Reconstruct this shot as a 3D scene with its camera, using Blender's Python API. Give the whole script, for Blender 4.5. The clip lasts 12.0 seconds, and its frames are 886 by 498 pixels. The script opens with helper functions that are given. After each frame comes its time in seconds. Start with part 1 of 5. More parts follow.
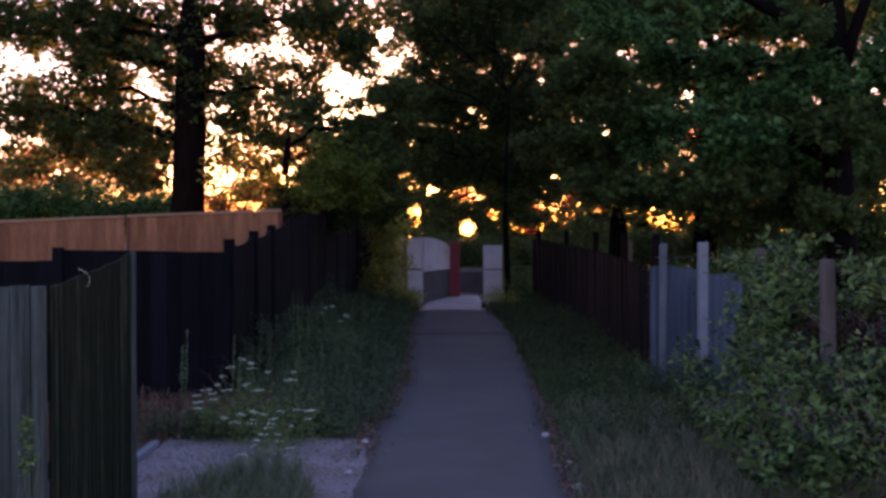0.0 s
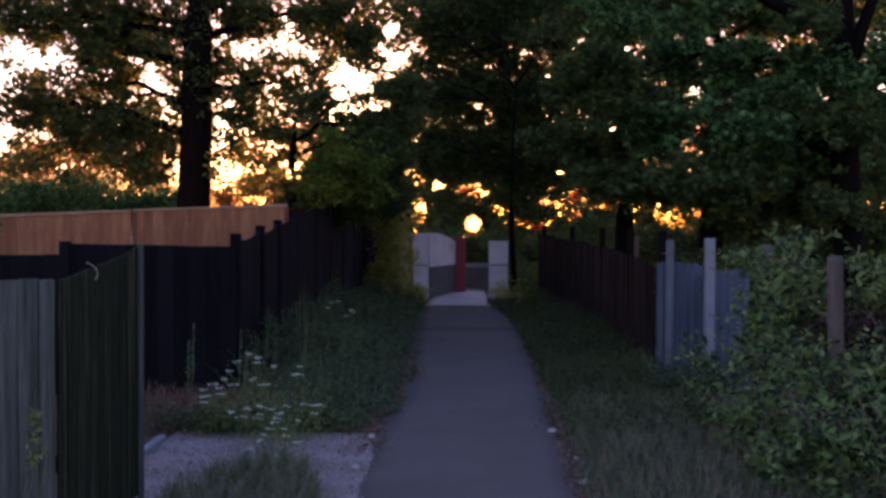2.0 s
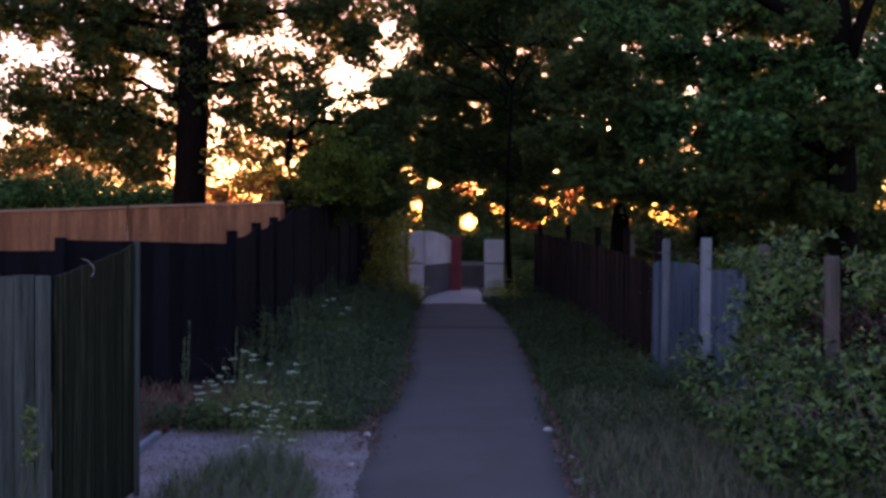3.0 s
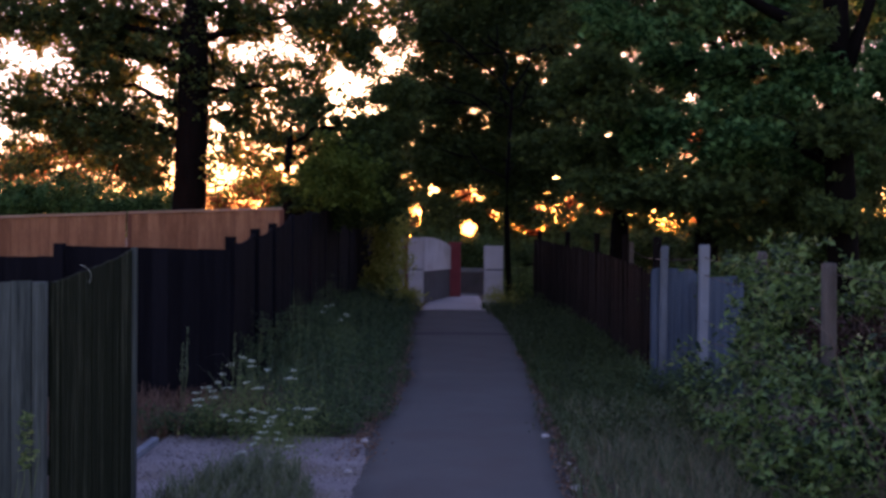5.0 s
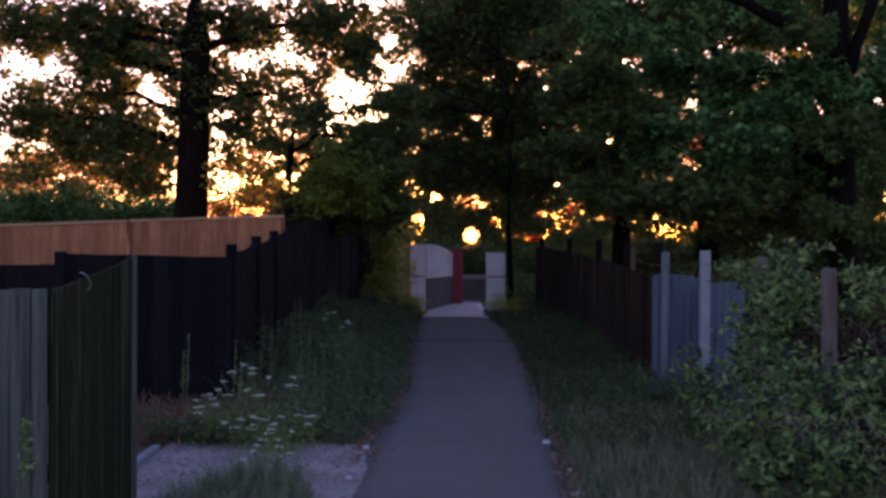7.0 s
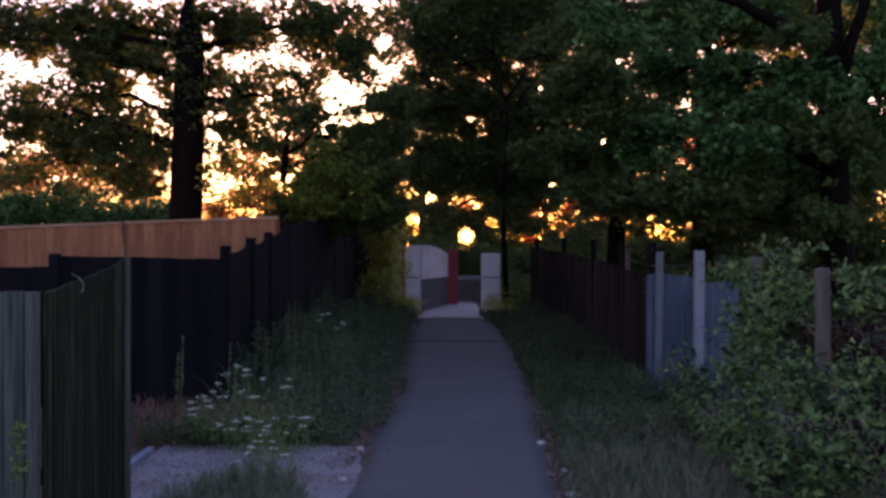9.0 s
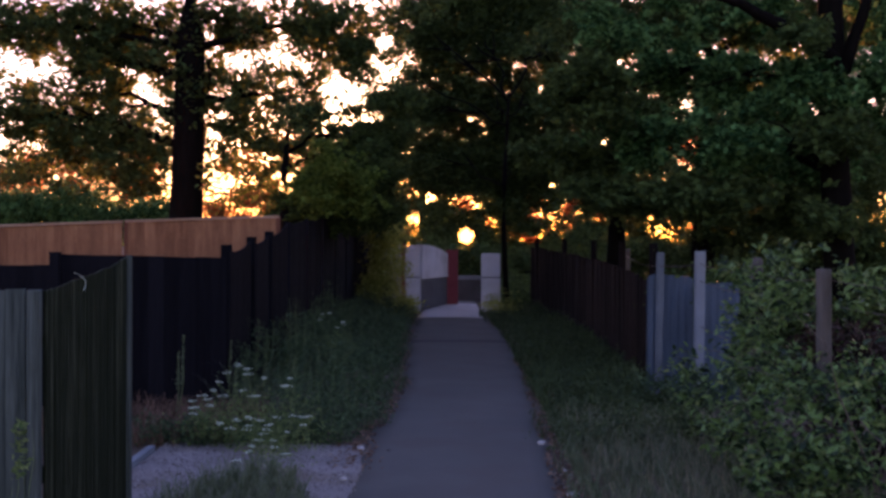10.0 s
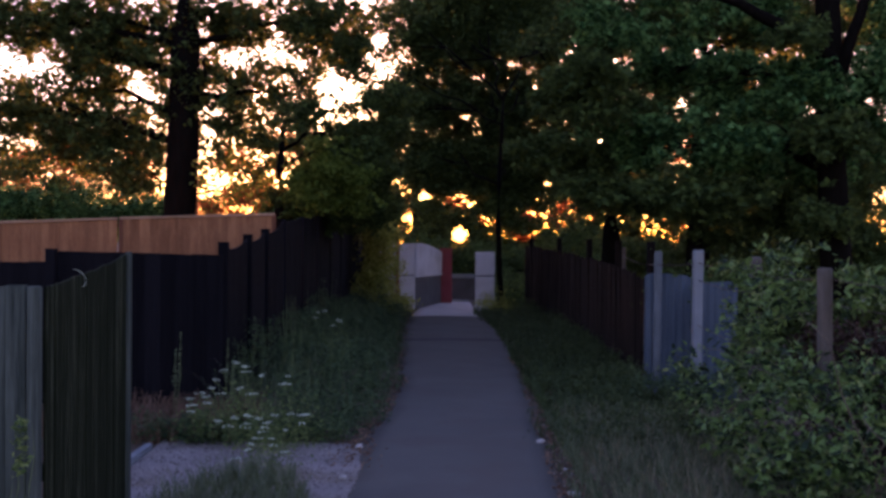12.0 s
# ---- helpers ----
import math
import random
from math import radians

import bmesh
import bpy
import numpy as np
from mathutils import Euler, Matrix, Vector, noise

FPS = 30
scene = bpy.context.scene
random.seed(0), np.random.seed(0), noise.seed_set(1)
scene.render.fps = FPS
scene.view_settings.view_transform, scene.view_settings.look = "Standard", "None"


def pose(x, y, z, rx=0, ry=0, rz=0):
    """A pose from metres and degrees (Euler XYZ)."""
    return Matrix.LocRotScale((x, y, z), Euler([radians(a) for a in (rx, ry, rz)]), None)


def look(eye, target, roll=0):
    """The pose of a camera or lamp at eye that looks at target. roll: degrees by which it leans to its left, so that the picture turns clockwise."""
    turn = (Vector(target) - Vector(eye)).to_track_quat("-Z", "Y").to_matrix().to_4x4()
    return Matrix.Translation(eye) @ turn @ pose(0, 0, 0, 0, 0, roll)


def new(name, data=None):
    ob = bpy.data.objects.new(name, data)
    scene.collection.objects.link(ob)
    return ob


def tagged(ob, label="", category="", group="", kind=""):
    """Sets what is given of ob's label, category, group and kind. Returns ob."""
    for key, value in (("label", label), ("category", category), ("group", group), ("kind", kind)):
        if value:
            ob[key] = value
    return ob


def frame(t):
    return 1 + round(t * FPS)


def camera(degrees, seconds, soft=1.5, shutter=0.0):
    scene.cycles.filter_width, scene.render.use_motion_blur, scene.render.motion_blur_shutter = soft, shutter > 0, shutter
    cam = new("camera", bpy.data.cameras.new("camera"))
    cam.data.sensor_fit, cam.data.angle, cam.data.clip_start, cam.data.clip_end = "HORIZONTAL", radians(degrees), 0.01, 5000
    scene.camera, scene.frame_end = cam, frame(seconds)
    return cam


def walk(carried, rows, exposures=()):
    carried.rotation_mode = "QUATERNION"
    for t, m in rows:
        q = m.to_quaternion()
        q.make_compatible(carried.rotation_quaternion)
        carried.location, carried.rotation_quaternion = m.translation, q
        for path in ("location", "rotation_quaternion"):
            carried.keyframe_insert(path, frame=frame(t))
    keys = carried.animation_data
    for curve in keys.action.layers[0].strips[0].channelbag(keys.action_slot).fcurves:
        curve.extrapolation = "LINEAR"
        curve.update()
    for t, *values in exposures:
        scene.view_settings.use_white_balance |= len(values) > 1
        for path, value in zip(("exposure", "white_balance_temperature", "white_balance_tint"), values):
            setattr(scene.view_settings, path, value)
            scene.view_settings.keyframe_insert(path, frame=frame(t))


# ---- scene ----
cam = camera(39.7, 12.0, soft=3.1)
PATH = [
    (0, (0.004, -0.006, 1.603), (0.007, 1.994, 1.583), -0.2),
    (0.5, (0.0, 0.006, 1.6), (0.004, 2.006, 1.578), -0.2),
    (1, (0.002, 0.007, 1.6), (-0.003, 2.007, 1.581), -0.2),
    (1.5, (-0.008, 0.003, 1.596), (-0.007, 2.003, 1.577), -0.1),
    (2, (-0.012, 0.0, 1.599), (-0.017, 2.0, 1.572), 0.0),
    (2.5, (-0.021, 0.006, 1.597), (-0.021, 2.005, 1.564), 0.2),
    (3, (-0.023, 0.008, 1.599), (-0.02, 2.008, 1.569), 0.3),
    (5, (-0.003, -0.003, 1.602), (-0.001, 1.997, 1.582), 0.4),
    (5.5, (0.001, -0.001, 1.599), (0.001, 1.999, 1.589), 0.3),
    (6, (0.007, -0.008, 1.6), (0.007, 1.992, 1.595), 0.3),
    (6.5, (0.017, -0.006, 1.599), (0.015, 1.994, 1.592), 0.3),
    (7, (0.018, -0.006, 1.596), (0.015, 1.994, 1.588), 0.2),
    (9, (0.031, -0.009, 1.599), (0.035, 1.991, 1.592), 0.0),
    (9.5, (0.022, -0.005, 1.596), (0.03, 1.995, 1.585), 0.1),
    (10, (0.017, -0.008, 1.596), (0.022, 1.992, 1.589), 0.2),
    (10.5, (0.014, -0.009, 1.594), (0.025, 1.991, 1.579), 0.1),
    (11, (0.009, -0.006, 1.601), (0.018, 1.994, 1.581), 0.1),
    (11.5, (0.003, -0.003, 1.598), (0.011, 1.997, 1.584), 0.2),
    (12, (-0.042, 0.024, 1.589), (-0.023, 2.024, 1.58), 0.4),
]
EXPOSURE = [(0.0, 2.77, 6270, 66), (12.0, 2.77, 6270, 66)]
walk(cam, [(t, look(eye, target, roll)) for t, eye, target, roll in PATH], EXPOSURE)

# ---- world, sun, exposure ----
SUN_AZ, SUN_EL = math.atan2(43.2, 2000.0), radians(1.7)
world = bpy.data.worlds.new("dusk_sky")
scene.world = world
world.use_nodes = True
wn = world.node_tree
sky = wn.nodes.new("ShaderNodeTexSky")
sky.sky_type = "NISHITA"
sky.sun_disc = False
sky.sun_elevation = SUN_EL
sky.sun_rotation = SUN_AZ
sky.air_density, sky.dust_density, sky.ozone_density = 0.82, 0.85, 1.55
wn.links.new(sky.outputs[0], wn.nodes["Background"].inputs[0])
wn.nodes["Background"].inputs[1].default_value = 0.15
sun = new("sun_light", bpy.data.lights.new("sun_light", "SUN"))
sun.data.energy, sun.data.angle, sun.data.color = 5.0, radians(0.6), (1.0, 0.36, 0.1)
sun.matrix_world = look((0, 0, 0), (-math.sin(SUN_AZ), -math.cos(SUN_AZ), -math.tan(SUN_EL)))


# ---- materials ----
def mat(name, low, high, scale=4.0, fine=60.0, rough=0.85, bump=0.3, island=0.0, per_object=0.0, stretch=(1, 1, 1), metal=0.0, through_light=0.0, stain=None, stain_amount=0.0, contrast=0.22, spec=0.25, middle=0.5):
    """Two colours mixed by a broad and a fine noise, with bump and optional stains, leaf translucency and per-piece variation."""
    m = bpy.data.materials.new(name)
    m.use_nodes = True
    nt = m.node_tree
    N, L = nt.nodes, nt.links
    b = N["Principled BSDF"]
    tc = N.new("ShaderNodeTexCoord")
    mp = N.new("ShaderNodeMapping")
    mp.inputs["Scale"].default_value = stretch
    if per_object:
        info, far = N.new("ShaderNodeObjectInfo"), N.new("ShaderNodeVectorMath")
        far.operation = "MULTIPLY_ADD"
        far.inputs[1].default_value = (37.0, 23.0, 11.0)
        L.new(info.outputs["Random"], far.inputs[0])
        L.new(tc.outputs["Object"], far.inputs[2])
        L.new(far.outputs[0], mp.inputs["Vector"])
    else:
        L.new(tc.outputs["Object"], mp.inputs["Vector"])
    n1, n2 = N.new("ShaderNodeTexNoise"), N.new("ShaderNodeTexNoise")
    n1.inputs["Scale"].default_value, n2.inputs["Scale"].default_value = scale, fine
    n1.inputs["Detail"].default_value, n2.inputs["Detail"].default_value = 5, 3
    L.new(mp.outputs[0], n1.inputs["Vector"])
    L.new(mp.outputs[0], n2.inputs["Vector"])
    mix = N.new("ShaderNodeMath")
    mix.operation = "MULTIPLY_ADD"
    L.new(n1.outputs["Fac"], mix.inputs[0])
    mix.inputs[1].default_value = 0.6
    half = N.new("ShaderNodeMath")
    half.operation = "MULTIPLY"
    half.inputs[1].default_value = 0.4
    L.new(n2.outputs["Fac"], half.inputs[0])
    L.new(half.outputs[0], mix.inputs[2])
    fac = mix.outputs[0]
    for amount, node_type, socket in ((island, "ShaderNodeNewGeometry", "Random Per Island"), (per_object, "ShaderNodeObjectInfo", "Random")):
        if amount:
            src = N.new(node_type)
            add = N.new("ShaderNodeMath")
            add.operation = "MULTIPLY_ADD"
            cen = N.new("ShaderNodeMath")
            cen.operation = "SUBTRACT"
            cen.inputs[1].default_value = 0.5
            L.new(src.outputs[socket], cen.inputs[0])
            L.new(cen.outputs[0], add.inputs[0])
            add.inputs[1].default_value = amount
            L.new(fac, add.inputs[2])
            fac = add.outputs[0]
    ramp = N.new("ShaderNodeValToRGB")
    ramp.color_ramp.elements[0].position, ramp.color_ramp.elements[1].position = middle - contrast, middle + contrast
    ramp.color_ramp.elements[0].color, ramp.color_ramp.elements[1].color = (*low, 1), (*high, 1)
    L.new(fac, ramp.inputs[0])
    col = ramp.outputs[0]
    if stain:
        n3 = N.new("ShaderNodeTexNoise")
        n3.inputs["Scale"].default_value, n3.inputs["Detail"].default_value = 1.7, 6
        L.new(tc.outputs["Object"], n3.inputs["Vector"])
        r3 = N.new("ShaderNodeValToRGB")
        r3.color_ramp.elements[0].position, r3.color_ramp.elements[1].position = 0.48, 0.66
        r3.color_ramp.elements[1].color = (stain_amount,) * 3 + (1,)
        L.new(n3.outputs["Fac"], r3.inputs[0])
        mx = N.new("ShaderNodeMix")
        mx.data_type = "RGBA"
        L.new(r3.outputs[0], mx.inputs[0])
        L.new(col, mx.inputs[6])
        mx.inputs[7].default_value = (*stain, 1)
        col = mx.outputs[2]
    L.new(col, b.inputs["Base Color"])
    b.inputs["Specular IOR Level"].default_value = spec
    b.inputs["Roughness"].default_value, b.inputs["Metallic"].default_value = rough, metal
    if bump:
        bp = N.new("ShaderNodeBump")
        bp.inputs["Strength"].default_value, bp.inputs["Distance"].default_value = bump, 0.01
        L.new(mix.outputs[0], bp.inputs["Height"])
        L.new(bp.outputs[0], b.inputs["Normal"])
    if through_light:
        tr = N.new("ShaderNodeBsdfTranslucent")
        hue = N.new("ShaderNodeHueSaturation")
        hue.inputs["Hue"].default_value, hue.inputs["Value"].default_value = 0.47, 1.6
        L.new(col, hue.inputs["Color"])
        L.new(hue.outputs[0], tr.inputs[0])
        ms = N.new("ShaderNodeMixShader")
        ms.inputs[0].default_value = through_light
        L.new(b.outputs[0], ms.inputs[1])
        L.new(tr.outputs[0], ms.inputs[2])
        L.new(ms.outputs[0], N["Material Output"].inputs[0])
    return m


M_ASPHALT = mat("asphalt", (0.058, 0.061, 0.056), (0.13, 0.128, 0.118), 1.2, 90, 0.9, 0.12, stain=(0.09, 0.075, 0.066), stain_amount=0.45, contrast=0.4)
M_TAR = mat("tar", (0.03, 0.03, 0.031), (0.06, 0.058, 0.058), 4, 90, 0.85, 0.2)
M_CONCRETE_DECK = mat("pale_deck", (0.34, 0.32, 0.31), (0.5, 0.48, 0.46), 2.0, 70, 0.9, 0.4)
M_GRAVEL = mat("pale_gravel", (0.15, 0.135, 0.13), (0.3, 0.275, 0.265), 3.0, 120, 0.95, 0.8, stain=(0.16, 0.12, 0.08), stain_amount=0.6)
M_PEBBLE = mat("pebble", (0.12, 0.1, 0.095), (0.36, 0.33, 0.32), 3, 60, 0.9, 0, island=0.9)
M_SOIL = mat("soil", (0.05, 0.035, 0.025), (0.12, 0.085, 0.06), 1.5, 50, 0.95, 0.7, stain=(0.05, 0.06, 0.025), stain_amount=0.8)
M_LITTER = mat("leaf_litter", (0.12, 0.06, 0.035), (0.28, 0.17, 0.11), 6, 40, 0.9, 0.2, island=0.9)
# Weathered grey, kept lighter: skylight on the camera-facing boards is in the colour.
M_GREY_WOOD = mat("weathered_grey_wood", (0.012, 0.02, 0.017), (0.095, 0.12, 0.106), 3.5, 22, 0.9, 0.6, per_object=0.12, stretch=(9, 9, 0.3), contrast=0.16, spec=0.1, middle=0.5)
# Algae green with the side's shade painted in; pale streaks stand for lit splits.
M_GREEN_WOOD = mat("algae_shaded_wood", (0.009, 0.014, 0.007), (0.085, 0.1, 0.062), 4, 22, 0.9, 0.6, per_object=0.05, stretch=(15, 15, 0.16), contrast=0.075, spec=0.08, middle=0.6)
M_BLACK_WOOD = mat("black_stained_wood", (0.0025, 0.0025, 0.004), (0.009, 0.009, 0.012), 5, 60, 0.85, 0.4, per_object=0.3, stretch=(6, 6, 0.4), spec=0.08)
M_TAN_WOOD = mat("tan_fence_wood", (0.17, 0.064, 0.026), (0.38, 0.165, 0.074), 3, 30, 0.8, 0.4, per_object=0.2, stretch=(5, 5, 0.6), stain=(0.2, 0.07, 0.03), stain_amount=0.6, contrast=0.17)
M_TAN_POST = mat("red_brown_post_wood", (0.1, 0.035, 0.018), (0.2, 0.07, 0.035), 3, 30, 0.8, 0.4, stretch=(5, 5, 0.6))
M_CAP = mat("pale_capping_wood", (0.26, 0.14, 0.08), (0.46, 0.29, 0.18), 3, 30, 0.8, 0.4, stretch=(0.6, 5, 5))
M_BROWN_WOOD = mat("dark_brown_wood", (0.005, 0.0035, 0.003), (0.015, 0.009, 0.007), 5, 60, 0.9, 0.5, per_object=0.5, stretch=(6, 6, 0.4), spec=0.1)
M_POST_WOOD = mat("old_post_wood", (0.06, 0.052, 0.044), (0.16, 0.138, 0.118), 4, 60, 0.9, 0.6, stretch=(5, 5, 0.4))
M_POST_CONC = mat("post_concrete", (0.11, 0.135, 0.155), (0.225, 0.26, 0.29), 4, 90, 0.9, 0.4, stain=(0.25, 0.25, 0.22), stain_amount=0.5)
# Darker copy of the post concrete: this post's shade is put into the colour.
M_POST_SHADED = mat("shaded_post_concrete", (0.06, 0.078, 0.088), (0.14, 0.168, 0.19), 4, 90, 0.9, 0.4, stain=(0.09, 0.1, 0.08), stain_amount=0.5)
M_SHEET = mat("galvanised_sheet", (0.042, 0.07, 0.1), (0.076, 0.112, 0.148), 2, 50, 0.6, 0.15)
M_WIRE = mat("rusty_wire", (0.06, 0.05, 0.045), (0.14, 0.11, 0.09), 20, 80, 0.6, 0, metal=0.6)
M_PARAPET = mat("pale_painted_concrete", (0.48, 0.47, 0.49), (0.7, 0.69, 0.7), 2.5, 60, 0.8, 0.3, stain=(0.3, 0.27, 0.25), stain_amount=0.5)
M_DARK_PANEL = mat("dark_infill", (0.05, 0.05, 0.055), (0.1, 0.1, 0.105), 3, 50, 0.7, 0.3)
# On the bridge post this red also carries the sun flare's tint.
M_RED = mat("red_tinted_steel", (0.22, 0.035, 0.045), (0.36, 0.065, 0.075), 3, 50, 0.55, 0.2, stain=(0.15, 0.05, 0.04), stain_amount=0.6)
# Much darker than real bark: the trunks' shade is put into the colour.
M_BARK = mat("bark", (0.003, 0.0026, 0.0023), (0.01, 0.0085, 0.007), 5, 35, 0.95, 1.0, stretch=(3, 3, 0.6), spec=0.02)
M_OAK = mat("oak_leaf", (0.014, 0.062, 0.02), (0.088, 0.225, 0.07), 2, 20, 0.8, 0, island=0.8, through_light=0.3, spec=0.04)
# Darker copy of the oak leaf: shade is put into its colour.
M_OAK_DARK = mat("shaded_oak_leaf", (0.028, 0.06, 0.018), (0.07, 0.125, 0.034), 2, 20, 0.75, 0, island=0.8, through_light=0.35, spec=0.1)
M_IVY = mat("ivy_leaf", (0.15, 0.19, 0.035), (0.34, 0.37, 0.09), 2, 20, 0.75, 0, island=0.8, through_light=0.4, spec=0.1)
# Translucent leaves whose brown also has the low sun's glow put into it.
M_BACKLIT = mat("glow_brown_leaf", (0.1, 0.065, 0.018), (0.26, 0.16, 0.045), 2, 20, 0.75, 0, island=0.8, through_light=0.7, spec=0.1)
M_DEAD = mat("dead_leaf_shade", (0.03, 0.017, 0.012), (0.075, 0.042, 0.03), 3, 30, 0.9, 0, island=0.8)
M_RUSSET = mat("russet_grass", (0.09, 0.05, 0.03), (0.22, 0.13, 0.085), 3, 30, 0.8, 0, island=0.8, through_light=0.2)
# Brightened leaf: the glow of light through it is put into the colour.
M_YELLOW_LEAF = mat("yellow_green_leaf", (0.042, 0.09, 0.014), (0.13, 0.21, 0.038), 2, 20, 0.75, 0, island=0.8, through_light=0.45, spec=0.1)
M_BRAMBLE = mat("bramble_leaf", (0.008, 0.033, 0.009), (0.11, 0.22, 0.058), 2, 20, 0.45, 0, island=1.3, through_light=0.25, spec=0.3)
M_YOUNG = mat("young_bramble_leaf", (0.07, 0.13, 0.04), (0.2, 0.28, 0.1), 2, 20, 0.7, 0, island=0.8, through_light=0.35, spec=0.1)
M_CANE = mat("bramble_cane", (0.08, 0.06, 0.045), (0.19, 0.15, 0.115), 10, 60, 0.7, 0)
M_NETTLE = mat("nettle_leaf", (0.02, 0.054, 0.023), (0.07, 0.13, 0.055), 1.5, 20, 0.7, 0, island=0.7, through_light=0.3)
M_GRASS = mat("verge_grass", (0.022, 0.048, 0.015), (0.06, 0.1, 0.034), 1.2, 20, 0.6, 0, island=0.8, through_light=0.3)
M_GREY_GRASS = mat("grey_green_grass", (0.05, 0.085, 0.04), (0.13, 0.17, 0.088), 1.2, 20, 0.6, 0, island=0.8, through_light=0.3)
M_TALL_GRASS = mat("tall_verge_grass", (0.024, 0.052, 0.026), (0.075, 0.115, 0.06), 1.2, 20, 0.6, 0, island=0.8, through_light=0.3)
M_DRY_GRASS = mat("dry_grass", (0.14, 0.14, 0.075), (0.27, 0.26, 0.16), 1.2, 20, 0.7, 0, island=0.8, through_light=0.3)
M_STEM = mat("green_stem", (0.07, 0.11, 0.04), (0.14, 0.2, 0.08), 8, 40, 0.6, 0)
M_PETAL = mat("white_petals", (0.36, 0.45, 0.36), (0.64, 0.74, 0.62), 8, 40, 0.7, 0, island=0.4, through_light=0.25)
M_STONE = mat("edge_stone", (0.3, 0.29, 0.28), (0.5, 0.48, 0.46), 6, 50, 0.9, 0.5)
M_ROOF = mat("slate_roof", (0.1, 0.11, 0.14), (0.2, 0.21, 0.25), 3, 30, 0.8, 0.4)
M_BRICK = mat("house_plaster", (0.3, 0.2, 0.16), (0.4, 0.28, 0.22), 3, 30, 0.9, 0.4)
M_FAR = mat("far_hedge", (0.03, 0.045, 0.02), (0.07, 0.085, 0.035), 0.3, 3, 0.9, 0)
M_SUN = bpy.data.materials.new("sun_glow")
M_SUN.use_nodes = True
sn = M_SUN.node_tree.nodes["Principled BSDF"]
sn.inputs["Base Color"].default_value = (0, 0, 0, 1)
sn.inputs["Emission Color"].default_value = (1.0, 0.3, 0.03, 1)
sn.inputs["Emission Strength"].default_value = 3.0


# ---- builders ----
def gz(y):
    """Height of the ground, which climbs gently to the bridge."""
    return 0.0093 * min(max(y, 0.0), 48.0)


def part(name, bm, material, parent=None, label="", smooth=False):
    me = bpy.data.meshes.new(name)
    bm.to_mesh(me)
    bm.free()
    me.materials.append(material)
    if smooth:
        me.polygons.foreach_set("use_smooth", [True] * len(me.polygons))
    ob = new(name, me)
    ob.parent = parent
    if label:
        ob["label"] = label
    return ob


def thing(name, m, label, category, group="", kind=""):
    ob = new(name)
    ob.matrix_world = m
    ob.empty_display_size = 0.1
    return tagged(ob, label, category, group, kind)


def arrays(name, V, F, material, parent=None, label=""):
    """One mesh object from numpy arrays of points and triangles or quads."""
    V, F = np.asarray(V, np.float32), np.asarray(F, np.int32)
    k = F.shape[1]
    me = bpy.data.meshes.new(name)
    me.vertices.add(len(V))
    me.vertices.foreach_set("co", V.ravel())
    me.loops.add(F.size)
    me.loops.foreach_set("vertex_index", F.ravel())
    me.polygons.add(len(F))
    me.polygons.foreach_set("loop_start", np.arange(0, F.size, k, dtype=np.int32))
    me.polygons.foreach_set("loop_total", np.full(len(F), k, dtype=np.int32))
    me.update(calc_edges=True)
    me.validate()
    me.materials.append(material)
    ob = new(name, me)
    ob.parent = parent
    if label:
        ob["label"] = label
    return ob


def box(bm, x0, x1, y0, y1, z0, z1, bevel=0.0):
    m = Matrix.Translation(((x0 + x1) / 2, (y0 + y1) / 2, (z0 + z1) / 2)) @ Matrix.Diagonal((x1 - x0, y1 - y0, z1 - z0, 1))
    made = bmesh.ops.create_cube(bm, size=1, matrix=m)["verts"]
    if bevel:
        edges = list({e for v in made for e in v.link_edges})
        bmesh.ops.bevel(bm, geom=edges, offset=bevel, segments=2, affect="EDGES", profile=0.5)
    return made


def tube(bm, points, radii, sides=8):
    """A tapered, bent tube along points."""
    rings = []
    for i, p in enumerate(points):
        p = Vector(p)
        a, b = Vector(points[max(i - 1, 0)]), Vector(points[min(i + 1, len(points) - 1)])
        q = (b - a).to_track_quat("Z", "Y").to_matrix()
        rings.append([bm.verts.new(p + q @ Vector((math.cos(s) * radii[i], math.sin(s) * radii[i], 0))) for s in (2 * math.pi * j / sides for j in range(sides))])
    for r0, r1 in zip(rings, rings[1:]):
        for j in range(sides):
            bm.faces.new((r0[j], r0[(j + 1) % sides], r1[(j + 1) % sides], r1[j]))
    bm.faces.new(rings[-1])
    bm.faces.new(rings[0][::-1])


def bend(a, b, n=5, wobble=0.1, rise=0.0, seed=0):
    """Points from a to b with a sag or rise and some wobble."""
    r = random.Random(seed)
    a, b = Vector(a), Vector(b)
    out = []
    for i in range(n + 1):
        s = i / n
        w = wobble * math.sin(math.pi * s)
        out.append(a.lerp(b, s) + Vector((r.uniform(-w, w), r.uniform(-w, w), rise * math.sin(math.pi * s) + r.uniform(-w, w) * 0.5)))
    return out


